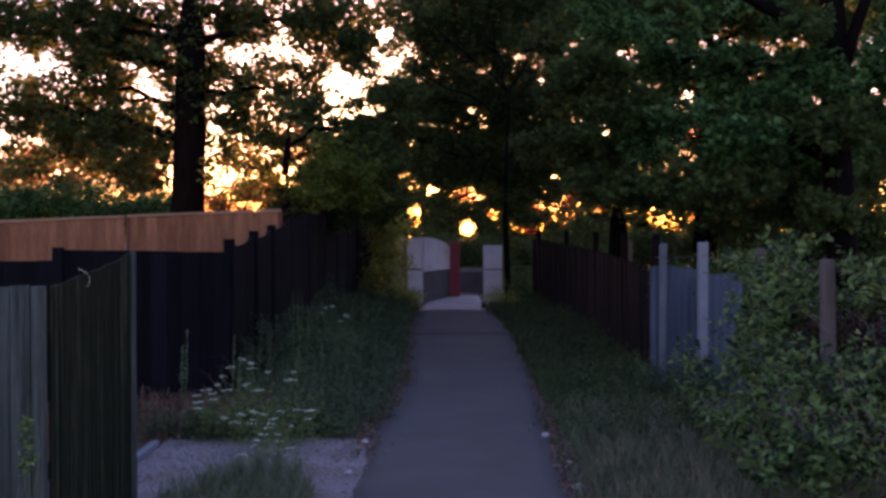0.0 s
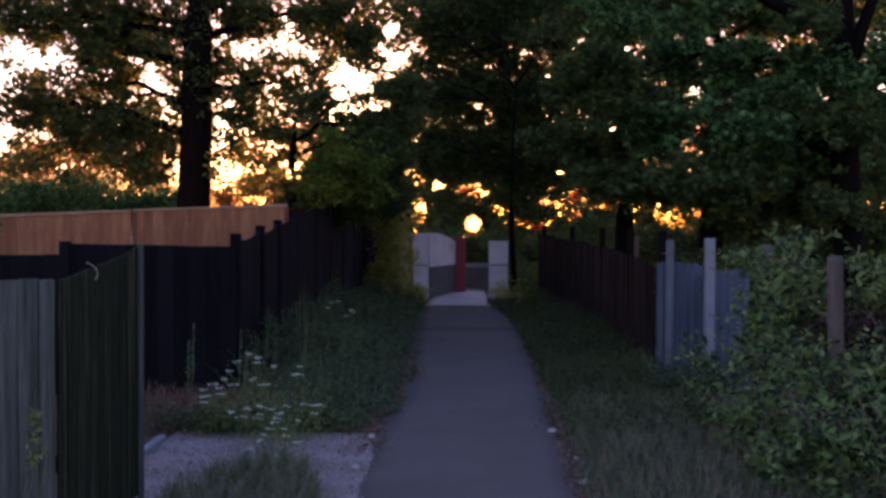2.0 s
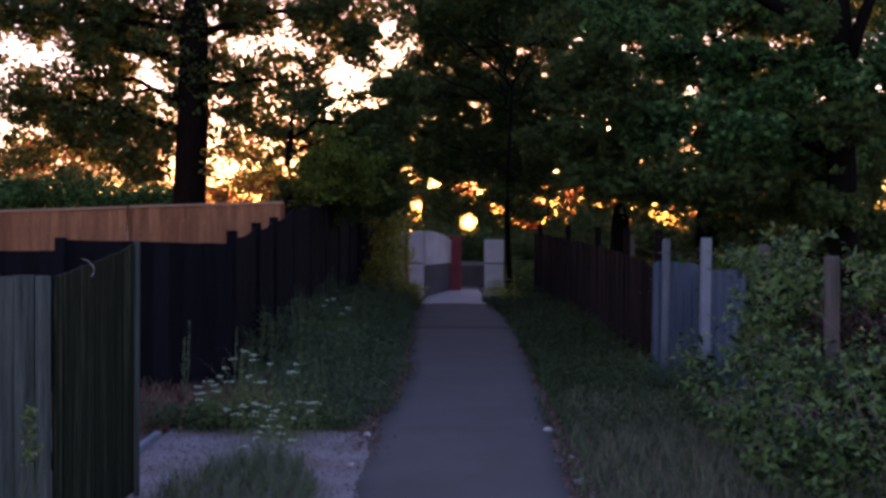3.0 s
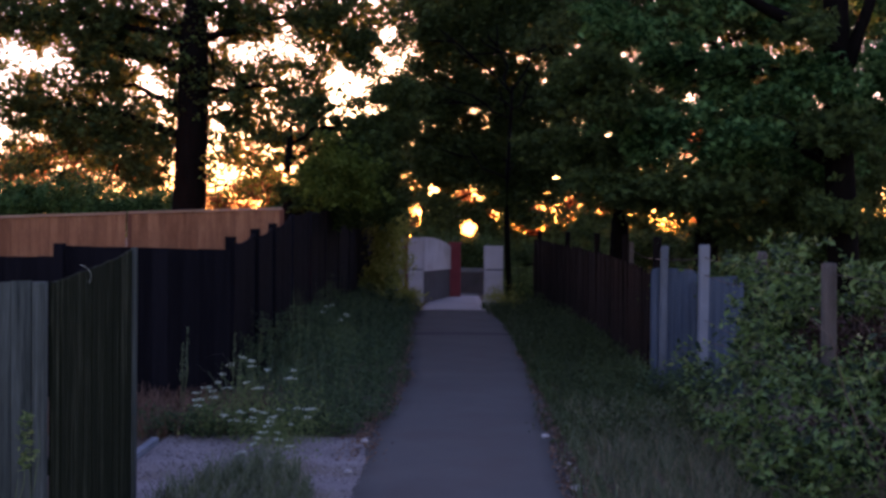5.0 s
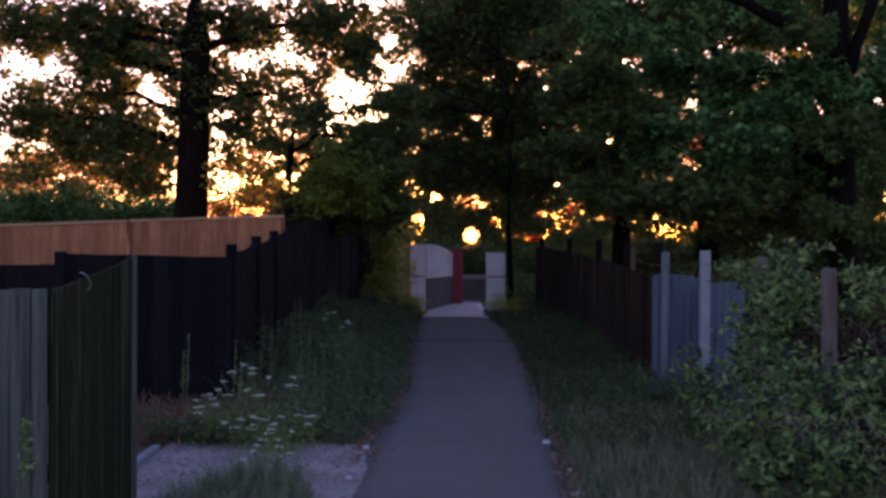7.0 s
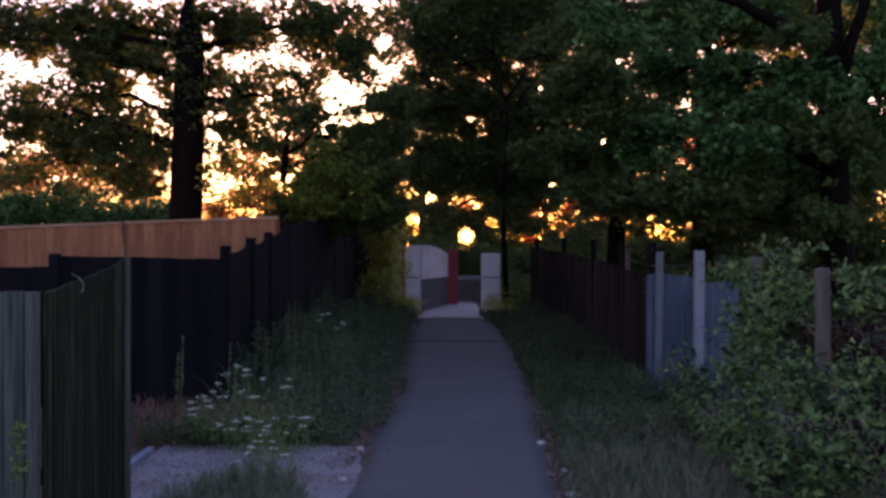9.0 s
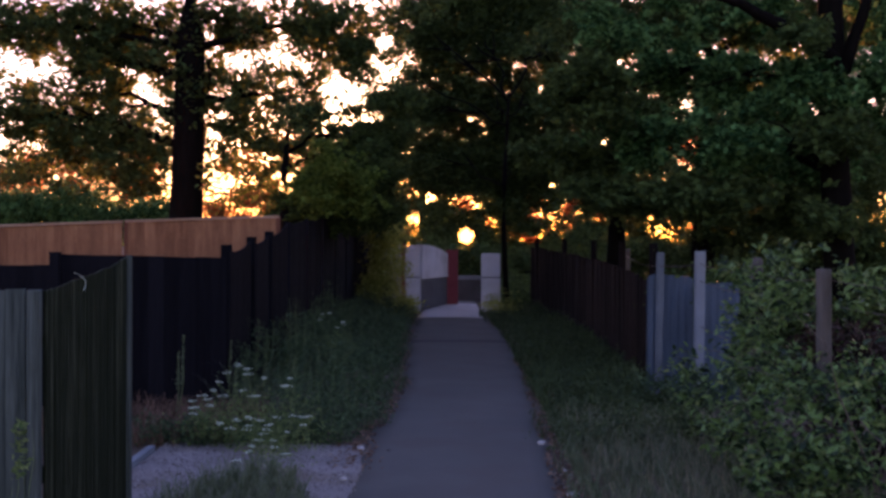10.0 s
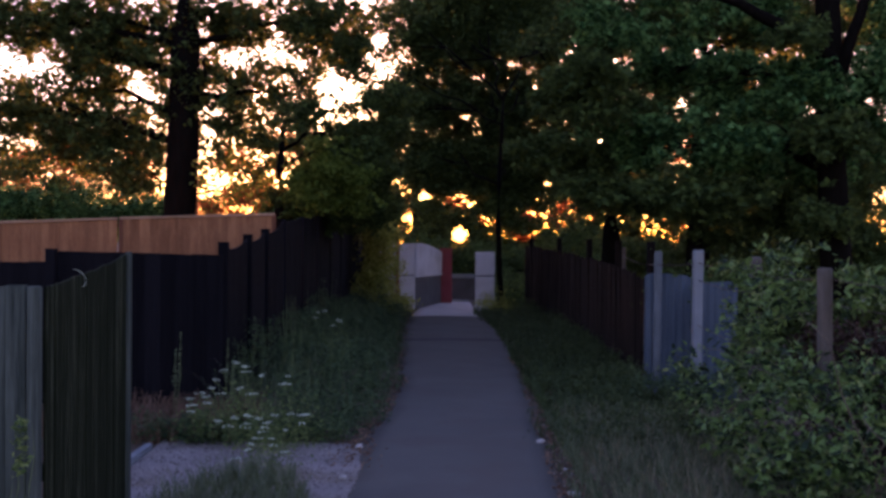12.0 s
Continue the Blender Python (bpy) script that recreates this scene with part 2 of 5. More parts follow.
def leaf_mesh(name, centres, size, material, parent, rng, flat=0.5, width=0.55, label=""):
    """Folded, pointed leaves: four triangles each, at the centres given (with the way that each leaf points, where known)."""
    n = len(centres)
    centres = np.asarray(centres)
    nrm = rng.normal(size=(n, 3))
    nrm[:, 2] = np.abs(nrm[:, 2]) + flat
    nrm /= np.linalg.norm(nrm, axis=1, keepdims=True)
    d = rng.normal(size=(n, 3))
    if centres.shape[1] == 6:
        d = centres[:, 3:] + 0.35 * d
        centres = centres[:, :3] + centres[:, 3:] * size * 0.35
    d -= nrm * (d * nrm).sum(1, keepdims=True)
    d /= np.linalg.norm(d, axis=1, keepdims=True) + 1e-9
    s = np.cross(nrm, d)
    L = (size * rng.uniform(0.65, 1.25, n))[:, None]
    W = L * width * 0.5
    c = centres
    up = nrm * W * 0.35
    base, tip = c - d * L * 0.5, c + d * L * 0.5 - up * 0.8
    V = np.stack([base, c - s * W - d * L * 0.12 + up, c - s * W * 0.75 + d * L * 0.2 + up * 0.8, tip, c + s * W * 0.75 + d * L * 0.2 + up * 0.8, c + s * W - d * L * 0.12 + up], 1).reshape(-1, 3)
    o = (np.arange(n) * 6)[:, None]
    F = np.concatenate([o + np.array([[0, 3, 2, 1]]), o + np.array([[0, 5, 4, 3]])], 1).reshape(-1, 4)
    return arrays(name, V, F, material, parent, label)


def twig_points(blobs, gaps, rng, per=9, spread=0.09, shell=0.55, clump=0.2, group=20, rosette=False):
    """Leaf centres: sprays of leaves through ellipsoids, thinner inside, none in the openings fitted to the view."""
    out = []
    for x, y, z, rx, ry, rz, n in blobs:
        v = rng.normal(size=(n, 3))
        v /= np.linalg.norm(v, axis=1, keepdims=True)
        v *= (rng.uniform(0, 1, n) ** shell)[:, None]
        v = v[: max(n // group, 3)]
        v = np.repeat(v, group, 0)
        n = len(v)
        fat = np.repeat(rng.uniform(0.5, 1.5, n // group), group)[:, None]
        p = v * (rx, ry, rz) + (x, y, z) + rng.normal(size=(n, 3)) * (clump, clump, clump * 0.55) * fat
        away = rng.normal(size=(len(p) * per, 3)) * (1, 1, 0.75)
        q = np.repeat(p, per, 0) + away * spread
        if rosette:
            away /= np.linalg.norm(away, axis=1, keepdims=True)
            q = np.concatenate([np.repeat(p, per, 0) + away * spread * rng.uniform(0.2, 1.0, (len(away), 1)), away], 1)
        keep = np.ones(len(q), bool)
        for g in openings(y, gaps) if gaps else ():
            e = ((q[:, 0] - g[0]) / g[2]) ** 2 + ((q[:, 2] - g[1]) / g[3]) ** 2
            keep &= e > rng.uniform(*g[4], len(q)) ** 2
        q = q[keep]
        out.append(q)
    return np.concatenate(out)


def moved(pts, org):
    """The leaf centres as seen from org; the ways that the leaves point stay."""
    pts = pts.copy()
    pts[:, :3] -= np.array(org)
    return pts


def tree(name, base, height, radius, blobs, gaps, leaf, material, label, seed, per=9, spread=0.09, lean=(0, 0), limbs=9, top=0.35, second=None, clump=0.2, group=20, rosette=False, shell=0.55):
    """A tapered trunk with limbs that reach into the crown, and a crown of leaf sprays."""
    rng = np.random.default_rng(seed)
    r = random.Random(seed)
    bx, by = base
    ob = thing(name, pose(bx, by, gz(by) - 0.05), label, "tree", "trees along the footpath")
    inv = Vector((bx, by, gz(by) - 0.05))
    bm = bmesh.new()
    pts = [Vector((lean[0] * s + 0.05 * math.sin(5 * s + seed), lean[1] * s, height * s)) for s in (0, 0.03, 0.08, 0.2, 0.4, 0.6, 0.8, 1.0)]
    tube(bm, pts, [radius * k for k in (1.5, 1.2, 1.05, 1.0, 0.92, 0.82, 0.65, top)], 14)
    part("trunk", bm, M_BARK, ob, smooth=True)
    picks = sorted(blobs, key=lambda b: -b[6])[:limbs]
    for i, b in enumerate(picks):
        c = Vector(b[:3]) - inv
        s = min(max((c.z - 0.2 * math.hypot(c.x, c.y)) / height, 0.25), 0.97)
        a = Vector((lean[0] * s, lean[1] * s, height * s))
        bm = bmesh.new()
        line = bend(a, c, 6, 0.18, 0.15, seed * 31 + i)
        tube(bm, line, [radius * 0.22 * (1 - 0.85 * k / 6) + 0.008 for k in range(7)], 8)
        for k in range(5):
            p = line[r.randrange(2, 7)]
            e = c + Vector((r.uniform(-1, 1) * b[3], r.uniform(-1, 1) * b[4], r.uniform(-1, 1) * b[5])) * 0.8
            tube(bm, bend(p, e, 4, 0.12, 0.0, seed * 97 + i * 7 + k), [0.03, 0.022, 0.016, 0.01, 0.005], 5)
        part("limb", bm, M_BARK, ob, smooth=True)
    pts = moved(twig_points(blobs, gaps, rng, per, spread, shell, clump, group, rosette), inv)
    leaf_mesh("crown", pts, leaf, material, ob, rng)
    if second:
        extra = moved(twig_points(second[0], gaps, rng, per, spread, shell, clump, group, rosette), inv)
        leaf_mesh("crown", extra, leaf, second[1], ob, rng, label=second[2])
    return ob


def blades(name, spots, heights, material, rng, width=0.006, droop=0.35, parent=None, kind="stuff", label="", category=""):
    """Grass blades: bent, tapered strips, joined into one mesh."""
    n = len(spots)
    a = rng.uniform(0, 2 * math.pi, n)
    d = np.stack([np.cos(a), np.sin(a), np.zeros(n)], 1)
    s = np.stack([-np.sin(a), np.cos(a), np.zeros(n)], 1)
    h = np.asarray(heights)[:, None]
    w = width * rng.uniform(0.6, 1.4, n)[:, None]
    k = (droop * rng.uniform(0.2, 1.3, n))[:, None]
    z = np.array([0, 0, 1.0])
    p0 = np.asarray(spots)
    p1 = p0 + z * h * 0.5 + d * h * k * 0.2
    p2 = p0 + z * h * 0.85 + d * h * k * 0.6
    p3 = p0 + z * h * (1.0 - 0.2 * k) + d * h * k * 1.1
    V = np.stack([p0 - s * w, p0 + s * w, p1 + s * w, p1 - s * w, p2 + s * w * 0.7, p2 - s * w * 0.7, p3], 1).reshape(-1, 3)
    o = (np.arange(n) * 7)[:, None]
    T = np.concatenate([o + np.array([[0, 1, 2]]), o + np.array([[0, 2, 3]]), o + np.array([[3, 2, 4]]), o + np.array([[3, 4, 5]]), o + np.array([[5, 4, 6]])], 1).reshape(-1, 3)
    ob = arrays(name, V, T, material, parent)
    return tagged(ob, label, category, "", kind)


def scatter(rng, n, x0, x1, y0, y1, clump=0.0):
    """Spots on the ground between x0..x1 (each a function of y) and y0..y1, drawn together in tufts."""
    y = rng.uniform(y0, y1, n)
    f = rng.uniform(0, 1, n)
    x = np.array([x0(v) + (x1(v) - x0(v)) * k for v, k in zip(y, f)])
    if clump:
        x = x + (np.round(x / clump) * clump - x) * 0.6 + rng.normal(size=n) * clump * 0.12
        y = y + (np.round(y / clump) * clump - y) * 0.6 + rng.normal(size=n) * clump * 0.12
    return np.stack([x, y, np.array([gz(v) for v in y]) - 0.01], 1)


# ---- ground, path ----
def path_left(y):
    return float(np.interp(y, (7.0, 9.5, 10.9, 13.0, 18.7, 23.0), (-0.49, -0.54, -0.41, -0.36, -0.48, -0.41))) + 0.05 * noise.noise(Vector((3.1, y * 0.9, 0))) + 0.03 * noise.noise(Vector((3.1, y * 4.0, 0)))


def path_right(y):
    return float(np.interp(y, (7.4, 9.9, 13.0, 17.0, 20.0, 23.0), (0.785, 0.865, 0.965, 1.07, 1.03, 0.88))) + 0.06 * noise.noise(Vector((9.7, y * 0.9, 0))) + 0.03 * noise.noise(Vector((9.7, y * 4.0, 0)))


def ground():
    bm = bmesh.new()
    xs = sorted({-2000, -400, -100, -40, 40, 100, 400, 2000} | {round(-20 + 0.5 * i, 2) for i in range(81)})
    ys = sorted({-2000, -400, -100, -40, 70, 100, 160, 400, 1200, 3500} | {round(-20 + 0.5 * i, 2) for i in range(141)})
    grid = []
    for y in ys:
        row = []
        for x in xs:
            off = abs(x - 0.15)
            z = gz(y) - 0.012
            if 0.9 < off < 18 and -18 < y < 48:
                z += 0.03 * noise.noise(Vector((x * 0.8, y * 0.8, 1.0))) + 0.03 * min((off - 0.9) / 1.0, 1)
                if x < 0 and 6.5 < y < 9.8 and x > -2.8:
                    z = gz(y) - 0.012
            row.append(bm.verts.new((x, y, z)))
        grid.append(row)
    for r0, r1 in zip(grid, grid[1:]):
        for i in range(len(xs) - 1):
            bm.faces.new((r0[i], r0[i + 1], r1[i + 1], r1[i]))
    ob = part("ground", bm, M_SOIL, smooth=True)
    tagged(ob, "dark bare soil with patchy weeds beside the path", "ground", kind="structure")


def strip(name, left, right, y0, y1, step, lift, material, label, category):
    """A slab along the path with ragged edges and a worn, slightly cambered top."""
    bm = bmesh.new()
    rows = []
    n = int((y1 - y0) / step)
    for i in range(n + 1):
        y = y0 + (y1 - y0) * i / n
        a, b = left(y), right(y)
        row = [bm.verts.new((a, y, gz(y) - 0.05))]
        for k in range(9):
            s = k / 8
            row.append(bm.verts.new((a + (b - a) * s, y, gz(y) + lift + 0.012 * math.sin(math.pi * s) + 0.0)))
        row.append(bm.verts.new((b, y, gz(y) - 0.05)))
        rows.append(row)
    for r0, r1 in zip(rows, rows[1:]):
        for k in range(len(r0) - 1):
            bm.faces.new((r0[k], r0[k + 1], r1[k + 1], r1[k]))
    ob = part(name, bm, material, smooth=True)
    return tagged(ob, label, category, kind="structure")


def paths():
    strip("path", path_left, path_right, -12, 23.0, 0.12, 0.006, M_ASPHALT, "worn grey asphalt footpath with crumbling edges", "path")
    strip("bridge_deck", lambda y: -0.4 + 0.045 * (y - 23), lambda y: 0.88 - 0.01 * (y - 23), 23.0, 27.6, 0.4, 0.012, M_CONCRETE_DECK, "pale concrete deck of the footbridge", "bridge deck")
    strip("repair_strip", lambda y: path_left(y) + 0.02, lambda y: path_right(y) - 0.02, 17.75, 18.15, 0.1, 0.011, M_TAR, "dark tarred repair strip across the footpath", "path")
    strip("path", lambda y: -0.15, lambda y: 0.85, 27.6, 60, 0.8, 0.0, M_ASPHALT, "dark asphalt path beyond the bridge", "path")
    bm = bmesh.new()
    rows = []
    for i in range(30):
        y = 6.2 + 3.05 * i / 29
        row = []
        for k in range(14):
            s = k / 13
            x = -2.05 + s * (path_left(y) + 2.05 - 0.006)
            ye = y + (0.3 * noise.noise(Vector((x * 2.2, 4, 0))) * (i - 24) / 5 if i > 24 else 0)
            row.append(bm.verts.new((x, ye, gz(y) + 0.004 + 0.006 * noise.noise(Vector((x * 6, y * 6, 0))))))
        rows.append(row)
    for r0, r1 in zip(rows, rows[1:]):
        for k in range(13):
            bm.faces.new((r0[k], r0[k + 1], r1[k + 1], r1[k]))
    tagged(part("gravel_apron", bm, M_GRAVEL, smooth=True), "pale pinkish gravel apron joining the footpath", "gravel", kind="structure")
    bm = bmesh.new()
    box(bm, -2.11, -2.055, 6.6, 8.95, 0.0, 0.125, 0.008)
    tagged(part("edging_board", bm, M_POST_CONC), "pale weathered timber edging beside the gravel", "edging")


def pebbles():
    """Loose stones on the gravel apron and along the crumbling path edges."""
    rng = np.random.default_rng(81)
    a = scatter(rng, 3200, lambda y: -2.03, lambda y: path_left(y) + 0.02, 6.3, 9.2)
    b = scatter(rng, 500, lambda y: path_right(y) - 0.04, lambda y: path_right(y) + 0.12, 6.0, 14)
    c = np.concatenate([a, b])
    c[:, 2] += 0.016
    n = len(c)
    r = rng.uniform(0.004, 0.011, n)[:, None]
    shape = np.array([(1, 0, 0), (-1, 0, 0), (0, 1, 0), (0, -1, 0), (0, 0, 0.7), (0, 0, -0.7)])
    V = (c[:, None, :] + r[:, None, :] * shape[None] * rng.uniform(0.6, 1.3, (n, 6, 1))).reshape(-1, 3)
    o = (np.arange(n) * 6)[:, None]
    F = np.concatenate([o + np.array([t]) for t in ((0, 2, 4), (2, 1, 4), (1, 3, 4), (3, 0, 4), (2, 0, 5), (1, 2, 5), (3, 1, 5), (0, 3, 5))], 1).reshape(-1, 3)
    tagged(arrays("pebbles", V, F, M_PEBBLE), "small pale pebbles scattered on the gravel apron", "gravel", kind="stuff")


def sun_disc():
    bm = bmesh.new()
    bmesh.ops.create_uvsphere(bm, u_segments=40, v_segments=20, radius=14.0)
    ob = part("sun", bm, M_SUN, smooth=True)
    ob.location = (43.2, 2000, 16.0)
    tagged(ob, "glowing orange setting sun low on the horizon", "sun", kind="structure")


# ---- fences ----
def board_mesh(name, w, t, h, cut=0.0, point=0.0):
    """A sawn upright board, its top cut at a slant or to a blunt point."""
    bm = bmesh.new()
    box(bm, -w / 2, w / 2, -t / 2, t / 2, 0, h, 0.003)
    for v in bm.verts:
        if v.co.z > h * 0.9:
            v.co.z += cut * v.co.x / w - point * abs(v.co.x) / w
    me = bpy.data.meshes.new(name)
    bm.to_mesh(me)
    bm.free()
    return me


def placed(name, me, material, parent, m):
    ob = new(name, me)
    if not me.materials:
        me.materials.append(material)
    ob.parent = parent
    ob.matrix_basis = m
    return ob


def fence(name, a, b, tops, material, label, group, board=0.11, gap=0.006, thick=0.018, posts=(1, 1), post_size=0.09, post_over=0.02, rails=(0.3, 0.8), seed=1, cap=None, overlap=False, post_material=None, rail_side=1):
    """A run of upright boards from a to b on the ground; tops(s) gives the boards' top height above datum at share s of the run."""
    r = random.Random(seed)
    ax, ay = a
    bx, by = b
    length = math.hypot(bx - ax, by - ay)
    turn = math.degrees(math.atan2(by - ay, bx - ax))
    z0 = gz(ay)
    ob = thing(name, pose(ax, ay, z0, 0, 0, turn), label, "fence", group)
    n = max(int(length / (board + gap)), 1)
    w = length / n - gap
    for i in range(n):
        s = (i + 0.5) / n
        zg = gz(ay + (by - ay) * s) - z0
        h = tops(s) - z0 - zg - 0.03 + r.uniform(-0.009, 0.004) * (gap > 0)
        slope = (tops(s + 0.5 / n) - tops(s - 0.5 / n))
        me = board_mesh("board", w + (0.012 if overlap else 0), thick, h, slope)
        lift = thick * 0.5 * (i % 2) if overlap else r.uniform(-0.002, 0.002)
        placed("board", me, material, ob, pose(s * length, lift, zg + 0.03 + r.uniform(-0.004, 0.004), 0, r.uniform(-0.25, 0.25) * (gap > 0), 0))
    for k, s in enumerate((0.0, 1.0)):
        if posts[k]:
            zg = gz(ay + (by - ay) * s) - z0
            bm = bmesh.new()
            box(bm, -post_size / 2, post_size / 2, -post_size / 2, post_size / 2, -0.3, tops(s) - z0 - zg + post_over, 0.006)
            p = part("post", bm, post_material or material, ob)
            p.matrix_basis = pose(s * length, 0.0, zg)
    for f in rails:
        bm = bmesh.new()
        za, zb = (tops(0.02) - z0) * f, (tops(0.98) - z0) * f
        box(bm, 0.02, length - 0.02, -0.019, 0.019, -0.04, 0.04, 0.004)
        for v in bm.verts:
            v.co.z += za + (zb - za) * v.co.x / length
        p = part("rail", bm, material, ob)
        p.matrix_basis = pose(0, rail_side * (thick + 0.022), 0)
    if cap:
        bm = bmesh.new()
        box(bm, -0.01, length + 0.01, -0.03, 0.03, 0.0, 0.03, 0.006)
        for v in bm.verts:
            s = min(max(v.co.x / length, 0), 1)
            v.co.z += tops(s) - z0
        part("capping_rail", bm, cap, ob, "pale capping rail")
    return ob


def fences():
    # grey and green boards nearest the path
    def dip(s):
        return 1.372 + 0.055 * s + 0.085 * s ** 1.6

    fence("board_fence", (-1.915, 6.0), (-1.775, 7.0), dip, M_GREEN_WOOD, "algae-stained board fence coloured darker for shade, with a dipped top", "near board fence", 0.085, 0.004, posts=(0, 0), seed=3)
    bm = bmesh.new()
    box(bm, -0.012, 0.012, -0.03, 0.03, -0.3, 1.47, 0.004)
    p = part("edge_batten", bm, M_GREY_WOOD)
    p.matrix_world = pose(-1.762, 7.02, 0.06)
    tagged(p, "pale grey upright batten closing the board fence end", "batten")
    fence("board_fence", (-3.7, 5.93), (-1.99, 5.96), lambda s: 1.345 + 0.03 * s, M_GREY_WOOD, "weathered grey board fence facing the path, skylight in its colour", "near board fence", 0.095, 0.004, posts=(1, 0), seed=4)
    bm = bmesh.new()
    box(bm, -0.035, 0.022, -0.035, 0.035, -0.3, 1.32, 0.006)
    p = part("corner_post", bm, M_GREY_WOOD)
    p.matrix_world = pose(-1.945, 5.955, 0.05)
    tagged(p, "split grey timber post at the fence corner", "post")
    # black stained panels
    black = "black-stained timber fence panel with a dipped top"
    fence("black_fence", (-5.6, 10.9), (-3.48, 11.0), lambda s: 1.40, M_BLACK_WOOD, "low black-stained timber fence panel", "black fence panels", 0.14, -0.004, posts=(1, 0), seed=5)
    fence("black_fence", (-3.43, 11.0), (-1.9, 11.0), lambda s: 1.50 - 0.03 * s, M_BLACK_WOOD, black, "black fence panels", 0.14, -0.004, posts=(1, 0), seed=6, post_over=0.02)
    ys = [11.0, 12.45, 13.75, 15.0, 16.5, 18.0, 19.5, 21.0, 22.5]
    tops = [1.54, 1.62, 1.69, 1.85, 1.92, 1.97, 2.03, 2.08, 2.1]
    for i in range(8):
        h = tops[i]
        g = tops[i + 1]
        xa, xb = -1.905 + 0.06 * max(i - 2, 0), -1.905 + 0.06 * max(i - 1, 0)
        fence("black_fence", (xa, ys[i] + 0.05), (xb, ys[i + 1] - 0.05), lambda s, h=h, g=g, dip=0.05 if i < 3 else 0.015: h + (g - h) * s - dip * math.sin(math.pi * s), M_BLACK_WOOD, black, "black fence panels", 0.14, -0.004, posts=(1, 0), post_over=0.05 if i < 3 else 0.01, seed=20 + i, post_size=0.09 if i < 3 else 0.06)
    fence("black_fence", (-1.56, 22.55), (-1.3, 24.4), lambda s: 2.1 - 0.1 * s, M_BLACK_WOOD, black, "black fence panels", 0.14, -0.004, posts=(1, 1), seed=31)
    # tan garden fence behind
    tan = "new tan featheredge board fence with a capping rail"
    spans = [((-9.2, 15.0), (-7.55, 15.1), 1.64), ((-7.5, 15.1), (-5.75, 15.2), 1.71), ((-5.7, 15.2), (-3.95, 15.3), 1.785), ((-3.9, 15.3), (-2.04, 15.6), 1.86)]
    for i, (a, b, h) in enumerate(spans):
        fence("tan_fence", a, b, lambda s, h=h: h + 0.07 * s, M_TAN_WOOD, tan, "tan garden fence", 0.115, 0.0, 0.014, posts=(1, 1 if i == 3 else 0), post_size=0.05, post_over=0.01, seed=40 + i, cap=M_CAP, overlap=True, post_material=M_TAN_POST)
    paling_fence()
    wire_fence()


def paling_fence():
    """Dark cleft palings along the far verge, uneven at the top."""
    r = random.Random(8)
    ob = thing("paling_fence", pose(2.13, 12.7, gz(12.7)), "dark brown cleft paling fence with uneven tops", "fence")
    n = 150
    metas = [board_mesh("paling", 0.08 + 0.012 * (k % 3), 0.02, 1.2, 0.0, 0.06) for k in range(6)]
    run = []
    for i in range(n):
        s = i / (n - 1)
        y = 11.4 * s
        x = -0.32 * s + 0.25 * math.sin(math.pi * s)
        z = gz(12.7 + y) - gz(12.7)
        h = (1.14 + 0.2 * s + r.uniform(-0.025, 0.03)) / 1.2
        m = pose(x, y, z + 0.02, r.uniform(-1, 1), r.uniform(-0.8, 0.8), 91 + r.uniform(-3, 3)) @ Matrix.Diagonal((1, 1, h, 1))
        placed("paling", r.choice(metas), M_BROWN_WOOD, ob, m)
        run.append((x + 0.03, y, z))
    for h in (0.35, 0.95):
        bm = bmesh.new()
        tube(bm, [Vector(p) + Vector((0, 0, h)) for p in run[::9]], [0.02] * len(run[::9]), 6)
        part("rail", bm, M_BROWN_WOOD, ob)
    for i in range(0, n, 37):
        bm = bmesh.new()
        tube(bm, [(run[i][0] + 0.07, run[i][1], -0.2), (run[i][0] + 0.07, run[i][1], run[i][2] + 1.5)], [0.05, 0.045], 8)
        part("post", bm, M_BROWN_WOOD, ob)


